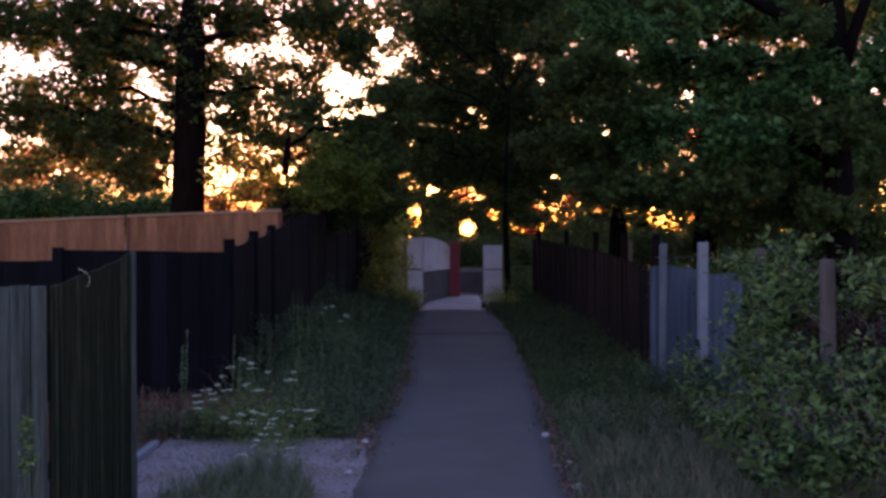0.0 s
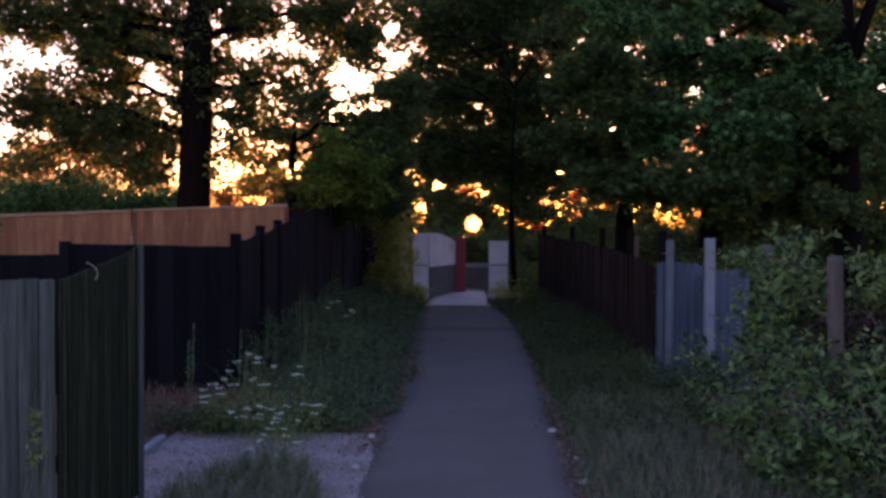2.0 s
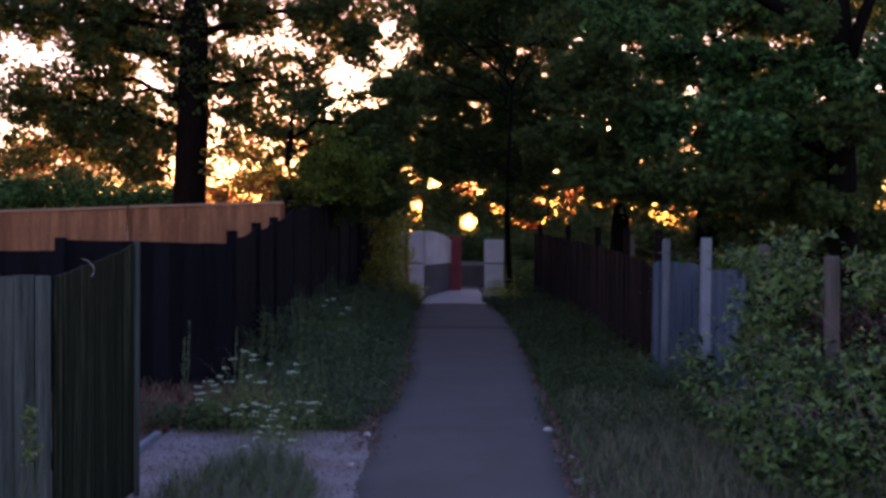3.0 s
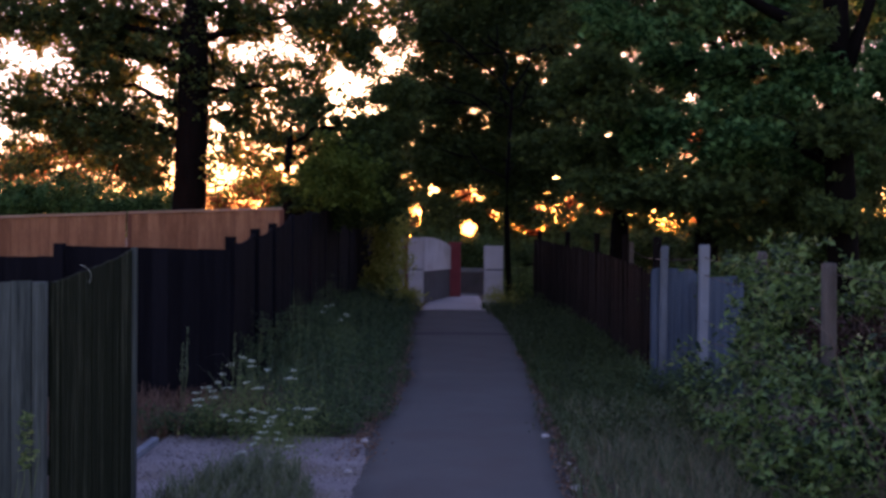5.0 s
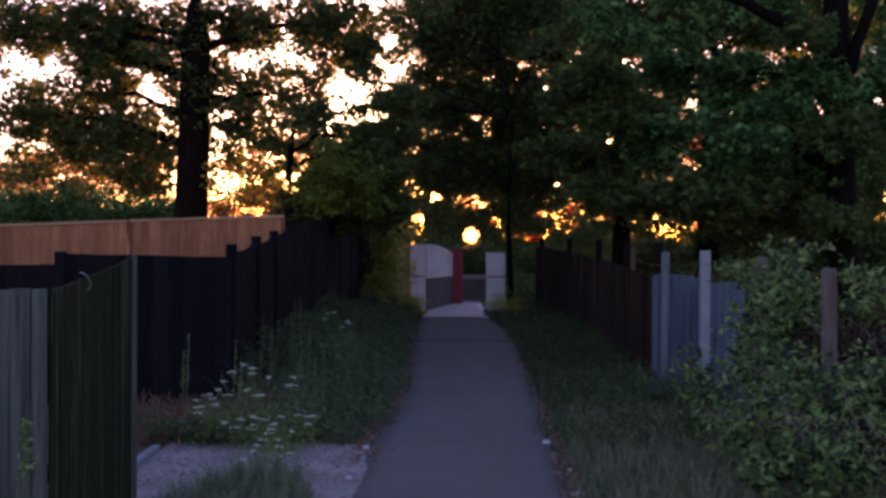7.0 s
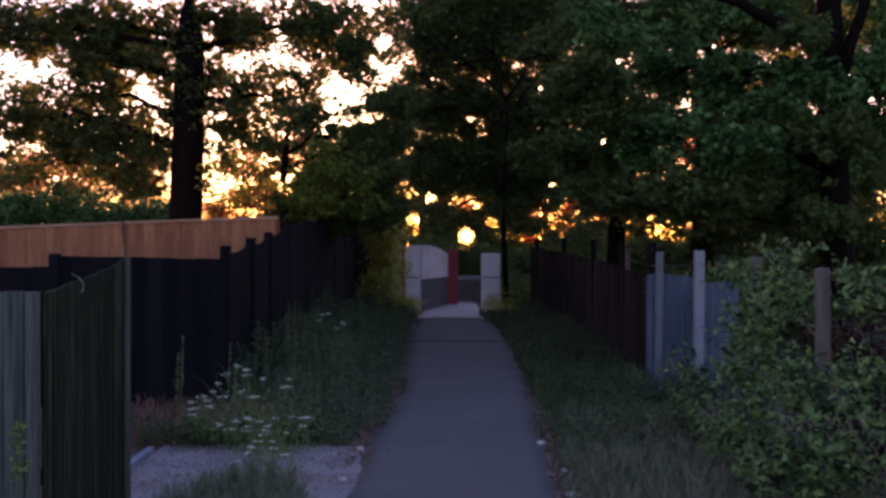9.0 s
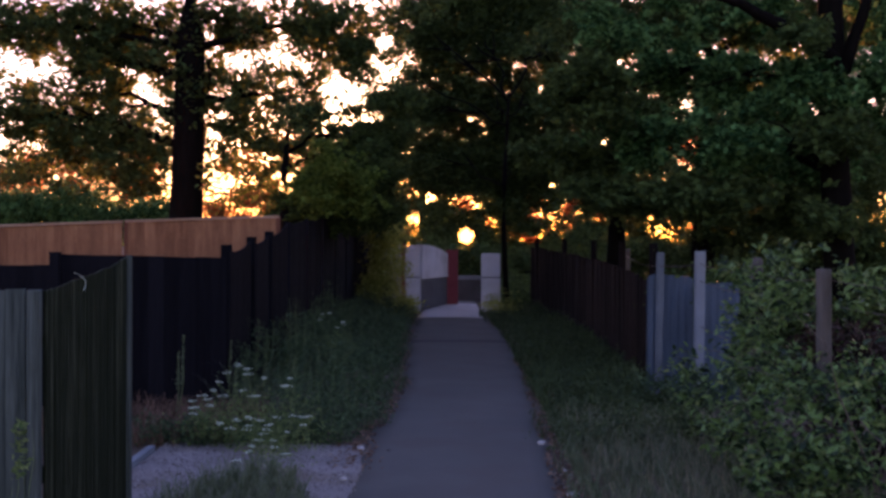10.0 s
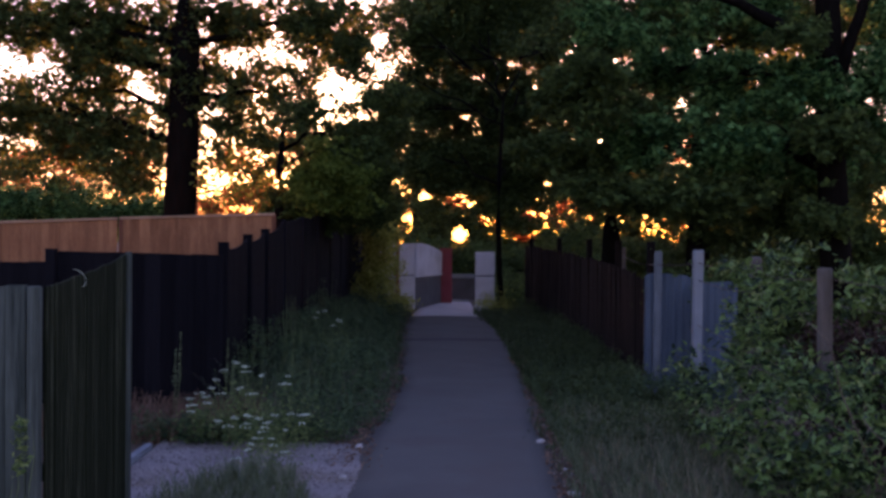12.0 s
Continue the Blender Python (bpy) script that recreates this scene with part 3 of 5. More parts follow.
def wire_fence():
    """Old posts with wire strands, two concrete posts and grey sheets between them."""
    def post(name, x, y, w, d, top, material, label, lean=0.0, chamfer=0.012):
        bm = bmesh.new()
        box(bm, -w / 2, w / 2, -d / 2, d / 2, -0.3, top - gz(y), chamfer)
        r = random.Random(int(x * 100))
        for v in bm.verts:
            v.co.x += 0.004 * r.uniform(-1, 1)
            if v.co.z > 0.8:
                v.co.z += 0.012 * r.uniform(-1, 1)
        if name == "concrete_post":
            for k in range(4):
                h = top - gz(y) - 0.09 - 0.16 * k
                bmesh.ops.create_cone(bm, cap_ends=True, segments=8, radius1=0.008, radius2=0.008, depth=0.004, matrix=Matrix.Translation((0, -d / 2 - 0.001, h)) @ Matrix.Rotation(math.pi / 2, 4, "X"))
        p = part(name, bm, material)
        p.matrix_world = pose(x, y, gz(y), 0, lean, 0)
        tagged(p, label, "post", "wire fence posts")

    post("concrete_post", 2.425, 11.4, 0.087, 0.09, 1.545, M_POST_CONC, "pale square concrete fence post", 0.5)
    post("concrete_post", 2.115, 11.75, 0.064, 0.08, 1.525, M_POST_SHADED, "slimmer concrete post before a grey sheet, shade in its colour", 0.8)
    post("wooden_post", 2.535, 8.0, 0.088, 0.09, 1.45, M_POST_WOOD, "split weathered timber post among brambles", -0.5, 0.018)
    post("wooden_post", 2.475, 9.6, 0.085, 0.085, 1.5, M_POST_WOOD, "grey timber post half hidden by brambles", 1.0, 0.018)
    post("wooden_post", 2.6, 17.0, 0.11, 0.1, 1.55, M_POST_WOOD, "grey timber post behind the paling fence", 0.0, 0.018)
    post("wooden_post", 3.0, 6.2, 0.1, 0.1, 1.42, M_POST_WOOD, "weathered timber post among brambles", 1.0, 0.018)
    for zt in (1.38, 1.22, 0.8):
        bm = bmesh.new()
        tube(bm, bend((2.43, 11.4, zt + 0.05), (2.52, 9.6, zt), 6, 0.01, -0.03, 2) + bend((2.52, 9.6, zt), (2.535, 8.0, zt), 6, 0.01, -0.03, 3)[1:] + bend((2.535, 8.0, zt), (3.0, 6.2, zt - 0.02), 6, 0.01, -0.04, 4)[1:], [0.004] * 19, 5)
        tagged(part("fence_wire", bm, M_WIRE), "thin rusty wire strand between fence posts", "wire", "fence wires")
    bm = bmesh.new()
    tube(bm, bend((2.425, 11.36, 1.42), (2.115, 11.7, 1.4), 6, 0.01, -0.01, 2) + bend((2.115, 11.7, 1.4), (2.6, 17.0, 1.45), 6, 0.01, -0.04, 3)[1:], [0.004] * 13, 5)
    tagged(part("fence_wire", bm, M_WIRE), "thin rusty wire strand between fence posts", "wire", "fence wires")

    def sheet(x0, x1, y, top, label, seed):
        bm = bmesh.new()
        n, m = 60, 14
        rows = []
        for j in range(m + 1):
            row = []
            for i in range(n + 1):
                s = i / n
                x = x0 + (x1 - x0) * s
                corner = 0.035 * max(0, 1 - min(s, 1 - s) / 0.14) ** 2
                z = gz(y) + (top - gz(y) - corner + 0.012 * math.sin(3 * s + seed)) * j / m
                dy = 0.009 * math.sin((x - x0) / 0.076 * 2 * math.pi) + 0.02 * noise.noise(Vector((x * 3, z * 2, seed)))
                row.append((x, y + dy, z))
            rows.append(row)
        for off in (0.0, 0.004):
            vs = [[bm.verts.new((p[0], p[1] + off, p[2])) for p in row] for row in rows]
            for r0, r1 in zip(vs, vs[1:]):
                for i in range(n):
                    bm.faces.new((r0[i], r0[i + 1], r1[i + 1], r1[i]))
        tagged(part("corrugated_sheet", bm, M_SHEET, smooth=True), label, "metal sheet", "grey sheets")

    sheet(2.02, 2.47, 11.86, 1.305, "blue-grey corrugated sheet fixed behind concrete posts", 1)
    sheet(2.46, 2.86, 11.6, 1.25, "blue-grey corrugated sheet half hidden by brambles", 4)


# ---- bridge ----
def bridge():
    def pillar(x0, x1, y, top, label):
        ob = thing("bridge_pillar", pose((x0 + x1) / 2, y, gz(y)), label, "pillar", "bridge pillars")
        w = x1 - x0
        joint = 0.93 - gz(y)
        for z0, z1 in ((0.0, joint - 0.012), (joint + 0.012, top - gz(y))):
            bm = bmesh.new()
            box(bm, -w / 2, w / 2, 0, 0.32, z0, z1, 0.015)
            part("block", bm, M_PARAPET, ob)
        bm = bmesh.new()
        box(bm, -w / 2 + 0.015, w / 2 - 0.015, 0.015, 0.3, 0.02, top - gz(y) - 0.03)
        part("core", bm, M_DARK_PANEL, ob)
        return ob

    pillar(-0.69, -0.37, 25.0, 1.58, "pale concrete pillar at the bridge entrance")
    pillar(0.87, 1.25, 25.0, 1.42, "lower pale concrete pillar beside a thin tree")
    # angled parapet with a curved top and a dark lower infill
    a, b = Vector((-0.4, 25.02, 0)), Vector((0.15, 27.2, 0))
    length = (b - a).length
    ob = thing("bridge_parapet", pose(a.x, a.y, gz(25), 0, 0, math.degrees(math.atan2(b.y - a.y, b.x - a.x))), "pale bridge parapet with a curved top and dark lower panel", "parapet")
    bm = bmesh.new()
    n = 14
    for i in range(n):
        s0, s1 = i / n, (i + 1) / n
        t0, t1 = (1.36 - 0.2 * s ** 2.2 for s in (s0, s1))
        v = [bm.verts.new(p) for p in ((s0 * length, -0.05, 0.68), (s1 * length, -0.05, 0.68), (s1 * length, -0.05, t1), (s0 * length, -0.05, t0), (s0 * length, 0.05, 0.68), (s1 * length, 0.05, 0.68), (s1 * length, 0.05, t1), (s0 * length, 0.05, t0))]
        for q in ((0, 1, 2, 3), (5, 4, 7, 6), (3, 2, 6, 7), (1, 0, 4, 5)):
            bm.faces.new([v[k] for k in q])
    bmesh.ops.remove_doubles(bm, verts=bm.verts, dist=0.0005)
    part("panel", bm, M_PARAPET, ob)
    bm = bmesh.new()
    box(bm, 0, length, -0.03, 0.03, 0.02, 0.675)
    part("infill_panel", bm, M_DARK_PANEL, ob, "dark lower infill panel")
    bm = bmesh.new()
    box(bm, 0, length, -0.06, 0.06, 0.66, 0.69, 0.005)
    part("rail", bm, M_PARAPET, ob)
    ob = thing("bridge_post", pose(0.29, 27.3, gz(27.3)), "red steel post at the parapet end, flare tint in its colour", "post")
    bm = bmesh.new()
    box(bm, -0.13, 0.13, -0.1, 0.1, 0, 1.2, 0.012)
    part("column", bm, M_RED, ob)
    bm = bmesh.new()
    box(bm, -0.15, 0.15, -0.12, 0.12, 1.2, 1.23, 0.008)
    part("cap", bm, M_RED, ob)
    # low wall beside the pillar, and a barrier across the far side
    ob = thing("garden_wall", pose(-1.15, 25.35, gz(25)), "pale wall beside the bridge overgrown with ivy", "wall")
    bm = bmesh.new()
    box(bm, 0, 0.4, 0, 0.25, 0, 1.36, 0.015)
    part("block", bm, M_PARAPET, ob)
    bm = bmesh.new()
    box(bm, 0.375, 0.45, -0.05, 0.02, 0, 1.38, 0.006)
    part("edge_strip", bm, M_RED, ob, "faded red edge strip")
    ob = thing("barrier", pose(0.36, 29.0, gz(29)), "dark barrier with a pale rail beyond the bridge", "barrier")
    bm = bmesh.new()
    box(bm, 0, 0.72, 0, 0.05, 0.0, 0.5)
    part("infill", bm, M_DARK_PANEL, ob)
    bm = bmesh.new()
    box(bm, 0, 0.72, -0.03, 0.06, 0.5, 0.6, 0.01)
    part("rail", bm, M_POST_CONC, ob)


# ---- trees ----
# openings through which the sky shows, fitted to the camera's view, 20 m from it: x, z and half sizes
OPENINGS = [
    (-0.4, 2.02, 0.25, 0.27),
    (0.43, 2.27, 0.36, 0.2),
    (0.43, 1.74, 0.15, 0.15),
    (0.84, 1.98, 0.23, 0.16),
    (1.57, 2.07, 0.42, 0.14),
    (2.1, 2.18, 0.21, 0.14),
    (1.48, 1.68, 0.32, 0.14),
    (1.85, 2.57, 0.13, 0.06),
    (4.1, 3.17, 0.24, 0.37),
    (4.29, 4.69, 0.15, 0.11),
    (3.45, 3.99, 0.11, 0.11),
    (2.67, 3.32, 0.15, 0.15),
    (4.12, 1.94, 0.21, 0.18),
    (3.44, 2.08, 0.09, 0.18),
    (2.59, 2.04, 0.09, 0.13),
    (2.98, 4.58, 0.17, 0.1),
    (3.72, 4.73, 0.15, 0.1),
    (6.71, 5.04, 0.15, 0.46),
    (0.5, 3.67, 0.12, 0.08),
    (1.24, 4.53, 0.06, 0.06),
    (2.16, 4.65, 0.11, 0.14),
    (1.65, 4.14, 0.1, 0.14),
    (4.02, 3.86, 0.11, 0.1),
    (-0.13, 2.36, 0.17, 0.11),
]

OPENINGS += [
    (-6.4, 4.4, 0.47, 0.29),
    (-7.05, 4.6, 0.21, 0.21),
    (-4.74, 3.99, 0.3, 0.23),
    (-3.26, 4.58, 0.32, 0.17),
    (-2.72, 4.64, 0.17, 0.11),
    (-1.71, 4.17, 0.37, 0.34),
    (-1.34, 4.03, 0.21, 0.19),
    (-0.9, 4.85, 0.23, 0.17),
    (-2.9, 4.0, 0.19, 0.13),
    (-3.54, 2.5, 0.3, 0.37),
    (-3.68, 3.38, 0.17, 0.1),
    (-2.63, 5.08, 0.15, 0.08),
    (-2.44, 3.38, 0.19, 0.11),
    (-3.18, 3.06, 0.24, 0.17),
    (-6.31, 5.38, 0.13, 0.21),
    (-1.62, 5.38, 0.21, 0.1),
    (-5.07, 4.75, 0.11, 0.08),
]
CLEAR = OPENINGS[2]  # the hole round the sun


def openings(d, which=True):
    """The same openings carried along the camera's sight lines to d metres, with the shares of their size within which
    leaves begin; "sun": the sun's alone.
    """
    k = d / 20.0
    picks = [CLEAR] if which == "sun" else OPENINGS
    return [(x * k, 1.6 + (z - 1.6) * k, a * k, b * k, (0.8, 1.15) if (x, z, a, b) == CLEAR else (0.3, 1.3)) for x, z, a, b in picks]


def trees():
    # left oak against the bright sky
    crown_left = [
    (-5.66, 20, 3.96, 1.84, 1.0, 1.75, 724),
    (-2.81, 20, 3.98, 1.75, 1.0, 1.75, 448),
    (-3.27, 20, 2.96, 0.92, 0.9, 0.74, 110),
    (-3.5, 20, 3.5, 0.34, 0.6, 0.5, 75),
    (-3.6, 20, 2.5, 0.3, 0.5, 0.3, 45),
    (-6.68, 20, 5.15, 1.01, 1.0, 0.55, 286),
    (-5.21, 20, 5.07, 1.01, 1.0, 0.64, 477),
    (-3.37, 20, 5.17, 1.01, 1.0, 0.55, 345),
    (-1.8, 20, 5.13, 0.83, 1.0, 0.6, 345),
    (-5.76, 20, 4.51, 1.11, 0.9, 0.55, 258),
    (-6.68, 20, 3.68, 0.83, 1.0, 0.55, 258),
    (-5.48, 20, 3.41, 0.92, 1.0, 0.55, 382),
    (-4.92, 20, 2.86, 0.74, 0.9, 0.37, 185),
    (-3.18, 20, 4.16, 1.01, 0.9, 0.64, 213),
    (-1.8, 20, 4.26, 0.83, 0.9, 0.83, 198),
    (-2.62, 20, 3.34, 0.83, 0.9, 0.55, 125),
    (-3.27, 20, 2.87, 0.83, 0.8, 0.55, 91),
    (-1.16, 20, 4.54, 0.55, 0.9, 0.83, 185),
    (-4.19, 20, 4.16, 0.55, 0.7, 1.2, 322),
    (-6.49, 20, 2.95, 1.01, 0.9, 0.46, 147),
]
    high = [(-4.2, 20.5, 6.6, 3.6, 3.0, 1.6, 700), (-4.0, 21, 8.4, 2.6, 2.4, 1.4, 450), (-7.6, 20.5, 5.0, 1.8, 2.2, 1.4, 300), (-1.5, 21.5, 6.2, 1.7, 2.0, 1.3, 350)]
    tree("oak_tree", (-4.02, 19.6), 8.0, 0.27, crown_left + high, True, 0.105, M_OAK_DARK, "dark oak tree in leaf against the bright sky", 11, limbs=14, clump=0.1, group=5, spread=0.08)
    # thin scrub and shrubs behind the tan fence
    scrub = [
    (-10.28, 30, 3.34, 0.83, 1.2, 0.97, 343),
    (-9.04, 30, 3.49, 0.83, 1.2, 1.11, 264),
    (-7.66, 30, 3.36, 0.83, 1.2, 0.97, 316),
    (-4.21, 30, 3.0, 0.9, 0.5, 0.8, 190),
    (-5.04, 30, 3.37, 0.69, 1.2, 0.97, 105),
    (-3.38, 30, 3.93, 0.55, 1.0, 0.83, 130),
    (-5.17, 30, 2.72, 0.69, 0.5, 0.6, 130),
    (-4.1, 30, 2.6, 0.8, 0.5, 0.47, 150),
    (-4.7, 30, 2.2, 1.2, 0.4, 0.28, 160),
]
    tree("birch_tree", (-9.0, 30.0), 4.4, 0.08, scrub, False, 0.1, M_BACKLIT, "thin young tree behind the tan fence, leaves coloured as if backlit", 12, limbs=6)
    hedge = [
        (-8.8, 25, 2.3, 0.81, 0.8, 0.42, 630),
        (-7.6, 25, 2.34, 0.6, 0.8, 0.42, 420),
        (-6.5, 25, 2.12, 0.8, 0.8, 0.3, 480),
        (-5.69, 25, 2.18, 0.69, 0.8, 0.22, 300),
        (-7.0, 25, 2.16, 0.5, 0.8, 0.32, 300),
        (-8.68, 25, 2.0, 1.04, 0.7, 0.21, 320),
        (-7.19, 25, 1.98, 1.04, 0.7, 0.18, 320),
        (-5.9, 25, 1.95, 0.9, 0.7, 0.2, 260),
    ]
    tree("hedge_shrub", (-7.0, 25.0), 1.9, 0.07, hedge + [(-11.5, 25, 1.6, 1.8, 1, 1.4, 300)], False, 0.08, M_OAK, "dense dark shrub behind the tan fence", 13, limbs=4, second=([(-9.3, 26, 2.85, 0.9, 0.5, 0.5, 230), (-7.7, 26, 2.8, 1.0, 0.5, 0.45, 230), (-6.3, 26, 2.65, 0.8, 0.5, 0.4, 170)], M_OAK_DARK, "thinner leaves at the shrub top"))
    # hawthorn that leans over the black fence
    haw = [
        (-0.66, 19, 3.61, 0.35, 0.6, 0.52, 221),
        (-1.92, 18.5, 3.34, 0.43, 0.6, 0.34, 136),
        (-0.76, 19.5, 2.4, 0.25, 0.5, 0.36, 150),
        (-1.15, 18.8, 2.7, 0.5, 0.7, 0.62, 760),
        (-0.95, 19.6, 2.2, 0.4, 0.6, 0.3, 380),
        (-0.87, 20, 3.16, 0.46, 0.8, 0.64, 464),
        (-1.3, 19, 3.2, 0.61, 0.8, 0.36, 420),
        (-1.97, 19, 3.5, 0.55, 0.6, 0.3, 70),
        (-1.3, 19.5, 3.93, 0.63, 0.6, 0.45, 110),
        (-0.79, 20, 4.08, 0.37, 0.6, 0.46, 90),
        (-1.11, 18.9, 2.12, 0.45, 0.5, 0.2, 330),
        (-1.95, 18.8, 2.8, 0.25, 0.4, 0.5, 90),
        (-1.95, 18.9, 2.2, 0.42, 0.4, 0.26, 330),
        (-2.3, 18.9, 2.15, 0.25, 0.4, 0.28, 220),
        (-1.6, 18.9, 2.06, 0.4, 0.4, 0.24, 330),
        (-1.75, 18.9, 2.55, 0.35, 0.4, 0.4, 300),
    ]
    # lit front clump, set apart by leaf colour
    front = [
        (-1.6, 17.8, 2.72, 0.34, 0.4, 0.46, 260),
        (-1.3, 17.8, 2.5, 0.34, 0.4, 0.4, 230),
        (-1.62, 17.6, 2.24, 0.3, 0.35, 0.2, 90),
        (-1.14, 17.9, 2.26, 0.26, 0.35, 0.22, 60),
        (-1.9, 17.9, 2.4, 0.16, 0.3, 0.26, 30),
    ]
    tree("hawthorn", (-2.3, 18.6), 3.2, 0.09, haw, True, 0.08, M_OAK_DARK, "bushy hawthorn with yellow-green tips leaning over the black fence", 14, limbs=6, clump=0.14, group=24, rosette=True, spread=0.06, second=(front, M_YELLOW_LEAF, "yellow-green leaves, their glow put into the colour"))
    # dense middle trees over the bridge
    mid = [
    (-0.32, 27, 6.19, 1.12, 0.8, 0.99, 1360),
    (1.17, 27, 6.08, 1.24, 0.8, 0.99, 1436),
    (2.53, 27, 6.21, 1.12, 0.8, 0.99, 1209),
    (-0.19, 27, 4.58, 1.12, 0.8, 0.99, 1360),
    (1.18, 27, 4.59, 1.24, 0.8, 0.99, 1436),
    (2.54, 27, 4.72, 1.12, 0.8, 1.12, 1360),
    (0.06, 27, 3.34, 1.12, 0.8, 0.75, 1209),
    (1.31, 27, 3.35, 1.12, 0.8, 0.75, 1209),
    (2.43, 27, 3.35, 0.99, 0.8, 0.87, 907),
    (-0.55, 27, 2.34, 0.62, 0.8, 0.5, 226),
    (0.82, 27, 2.41, 0.99, 0.8, 0.56, 332),
    (2.06, 27, 2.17, 1.12, 0.8, 0.62, 496),
    (0.42, 27, 6.88, 1.49, 0.8, 0.5, 630),
    (2.16, 27, 6.89, 1.37, 0.8, 0.5, 540),
]
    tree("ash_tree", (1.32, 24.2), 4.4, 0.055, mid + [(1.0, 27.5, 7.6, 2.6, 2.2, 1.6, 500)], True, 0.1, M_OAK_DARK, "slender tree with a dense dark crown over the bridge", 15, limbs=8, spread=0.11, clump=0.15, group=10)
    # wood beyond the bridge: holes let the low sun through, thin leaves glow against it
    wood = [
        (-1.01, 40, 3.9, 0.92, 0.5, 0.9, 520),
        (0.28, 40, 4.0, 1.11, 0.5, 0.8, 560),
        (1.57, 40, 3.9, 1.29, 0.5, 0.9, 620),
        (3.05, 40, 3.6, 1.29, 0.5, 1.11, 620),
        (4.7, 40, 3.6, 1.29, 0.5, 1.29, 620),
        (6.36, 40, 3.4, 1.47, 0.5, 1.47, 700),
        (-0.5, 40, 2.2, 1.2, 0.5, 0.9, 560),
        (0.9, 40, 2.4, 1.2, 0.5, 0.8, 560),
        (2.3, 40, 2.4, 1.1, 0.5, 0.8, 460),
        (-0.1, 40, 1.4, 1.2, 0.5, 0.7, 520),
        (1.5, 40, 1.3, 1.1, 0.5, 0.7, 520),
        (2.9, 40, 1.3, 1.11, 0.5, 0.7, 500),
        (4.34, 40, 1.4, 1.47, 0.5, 0.8, 560),
        (5.1, 40, 2.0, 0.9, 0.5, 0.5, 420),
        (6.19, 40, 1.5, 1.47, 0.5, 1.0, 700),
    ]
    tree("beech_tree", (-0.6, 40.6), 4.4, 0.14, wood, True, 0.13, M_OAK_DARK, "dark tree beyond the bridge with the sun behind it", 25, limbs=8, spread=0.14)
    # thin young trees that the sun shines through; their brown carries its glow
    glow = [
        (-1.0, 43, 2.6, 1.1, 0.3, 1.1, 148),
        (0.5, 43, 2.7, 1.2, 0.3, 1.1, 204),
        (2.0, 43, 2.7, 1.2, 0.3, 1.1, 204),
        (3.4, 43, 2.5, 1.1, 0.3, 1.0, 231),
        (4.9, 43, 2.6, 1.1, 0.3, 1.0, 231),
        (6.6, 43, 2.9, 1.2, 0.3, 1.2, 198),
        (8.6, 43, 2.8, 1.2, 0.3, 1.2, 330),
        (8.9, 43, 5.0, 1.2, 0.3, 1.2, 260),
        (-0.2, 43, 1.4, 1.2, 0.3, 0.6, 117),
        (1.7, 43, 1.4, 1.1, 0.3, 0.6, 117),
        (3.6, 43, 1.4, 1.1, 0.3, 0.6, 117),
    ]
    tree("birch_tree", (3.2, 43.4), 3.6, 0.06, glow, "sun", 0.14, M_BACKLIT, "thin young tree, the setting sun's glow in its leaf colour", 28, limbs=7, spread=0.13, clump=0.25, group=8)
    wood = [
    (7.62, 38, 3.21, 1.4, 1.2, 1.57, 700),
    (9.54, 38, 3.22, 1.57, 1.2, 1.57, 900),
    (11.64, 38, 3.41, 1.57, 1.2, 1.75, 900),
    (13.39, 38, 3.42, 1.22, 1.2, 1.75, 700),
    (7.98, 38, 1.29, 1.57, 1.2, 0.87, 620),
    (10.43, 38, 1.3, 1.75, 1.2, 0.87, 760),
    (12.7, 38, 1.32, 1.57, 1.2, 1.05, 760),
]
    tree("beech_tree", (10.5, 38.6), 5.0, 0.16, wood + [(10.5, 38.5, 6.8, 3.2, 1.6, 1.4, 500)], True, 0.13, M_OAK_DARK, "dark tree at the back of the wood", 26, limbs=8, spread=0.14)
    low = [
    (-3.41, 33, 1.73, 0.91, 0.6, 0.76, 540),
    (-2.19, 33, 1.59, 0.91, 0.6, 0.76, 540),
    (-1.28, 33, 1.44, 0.61, 0.6, 0.76, 468),
    (-0.67, 33, 0.99, 0.61, 0.6, 0.76, 468),
    (0.09, 33, 0.84, 0.76, 0.6, 0.76, 648),
    (1.01, 33, 0.69, 0.91, 0.6, 0.68, 720),
    (2.07, 33, 0.85, 0.91, 0.6, 0.68, 594),
    (3.29, 33, 0.86, 1.06, 0.6, 0.61, 594),
    (4.37, 31, 0.91, 1.14, 0.6, 0.57, 648),
    (5.61, 30, 0.94, 1.11, 0.6, 0.55, 648),
    (1.0, 33, 1.23, 1.06, 0.6, 0.3, 288),
    (1.89, 29, 0.47, 0.67, 0.5, 0.4, 300),
    (0.52, 31, 0.32, 0.71, 0.5, 0.31, 200),
    (2.4, 28, 0.5, 1.0, 0.5, 0.45, 420),
    (1.8, 26.2, 0.42, 0.38, 0.3, 0.22, 180),
]
    tree("hedge_shrub", (1.0, 33.2), 1.2, 0.05, low, True, 0.09, M_OAK_DARK, "dense brownish hedge behind the bridge barrier", 27, limbs=5)
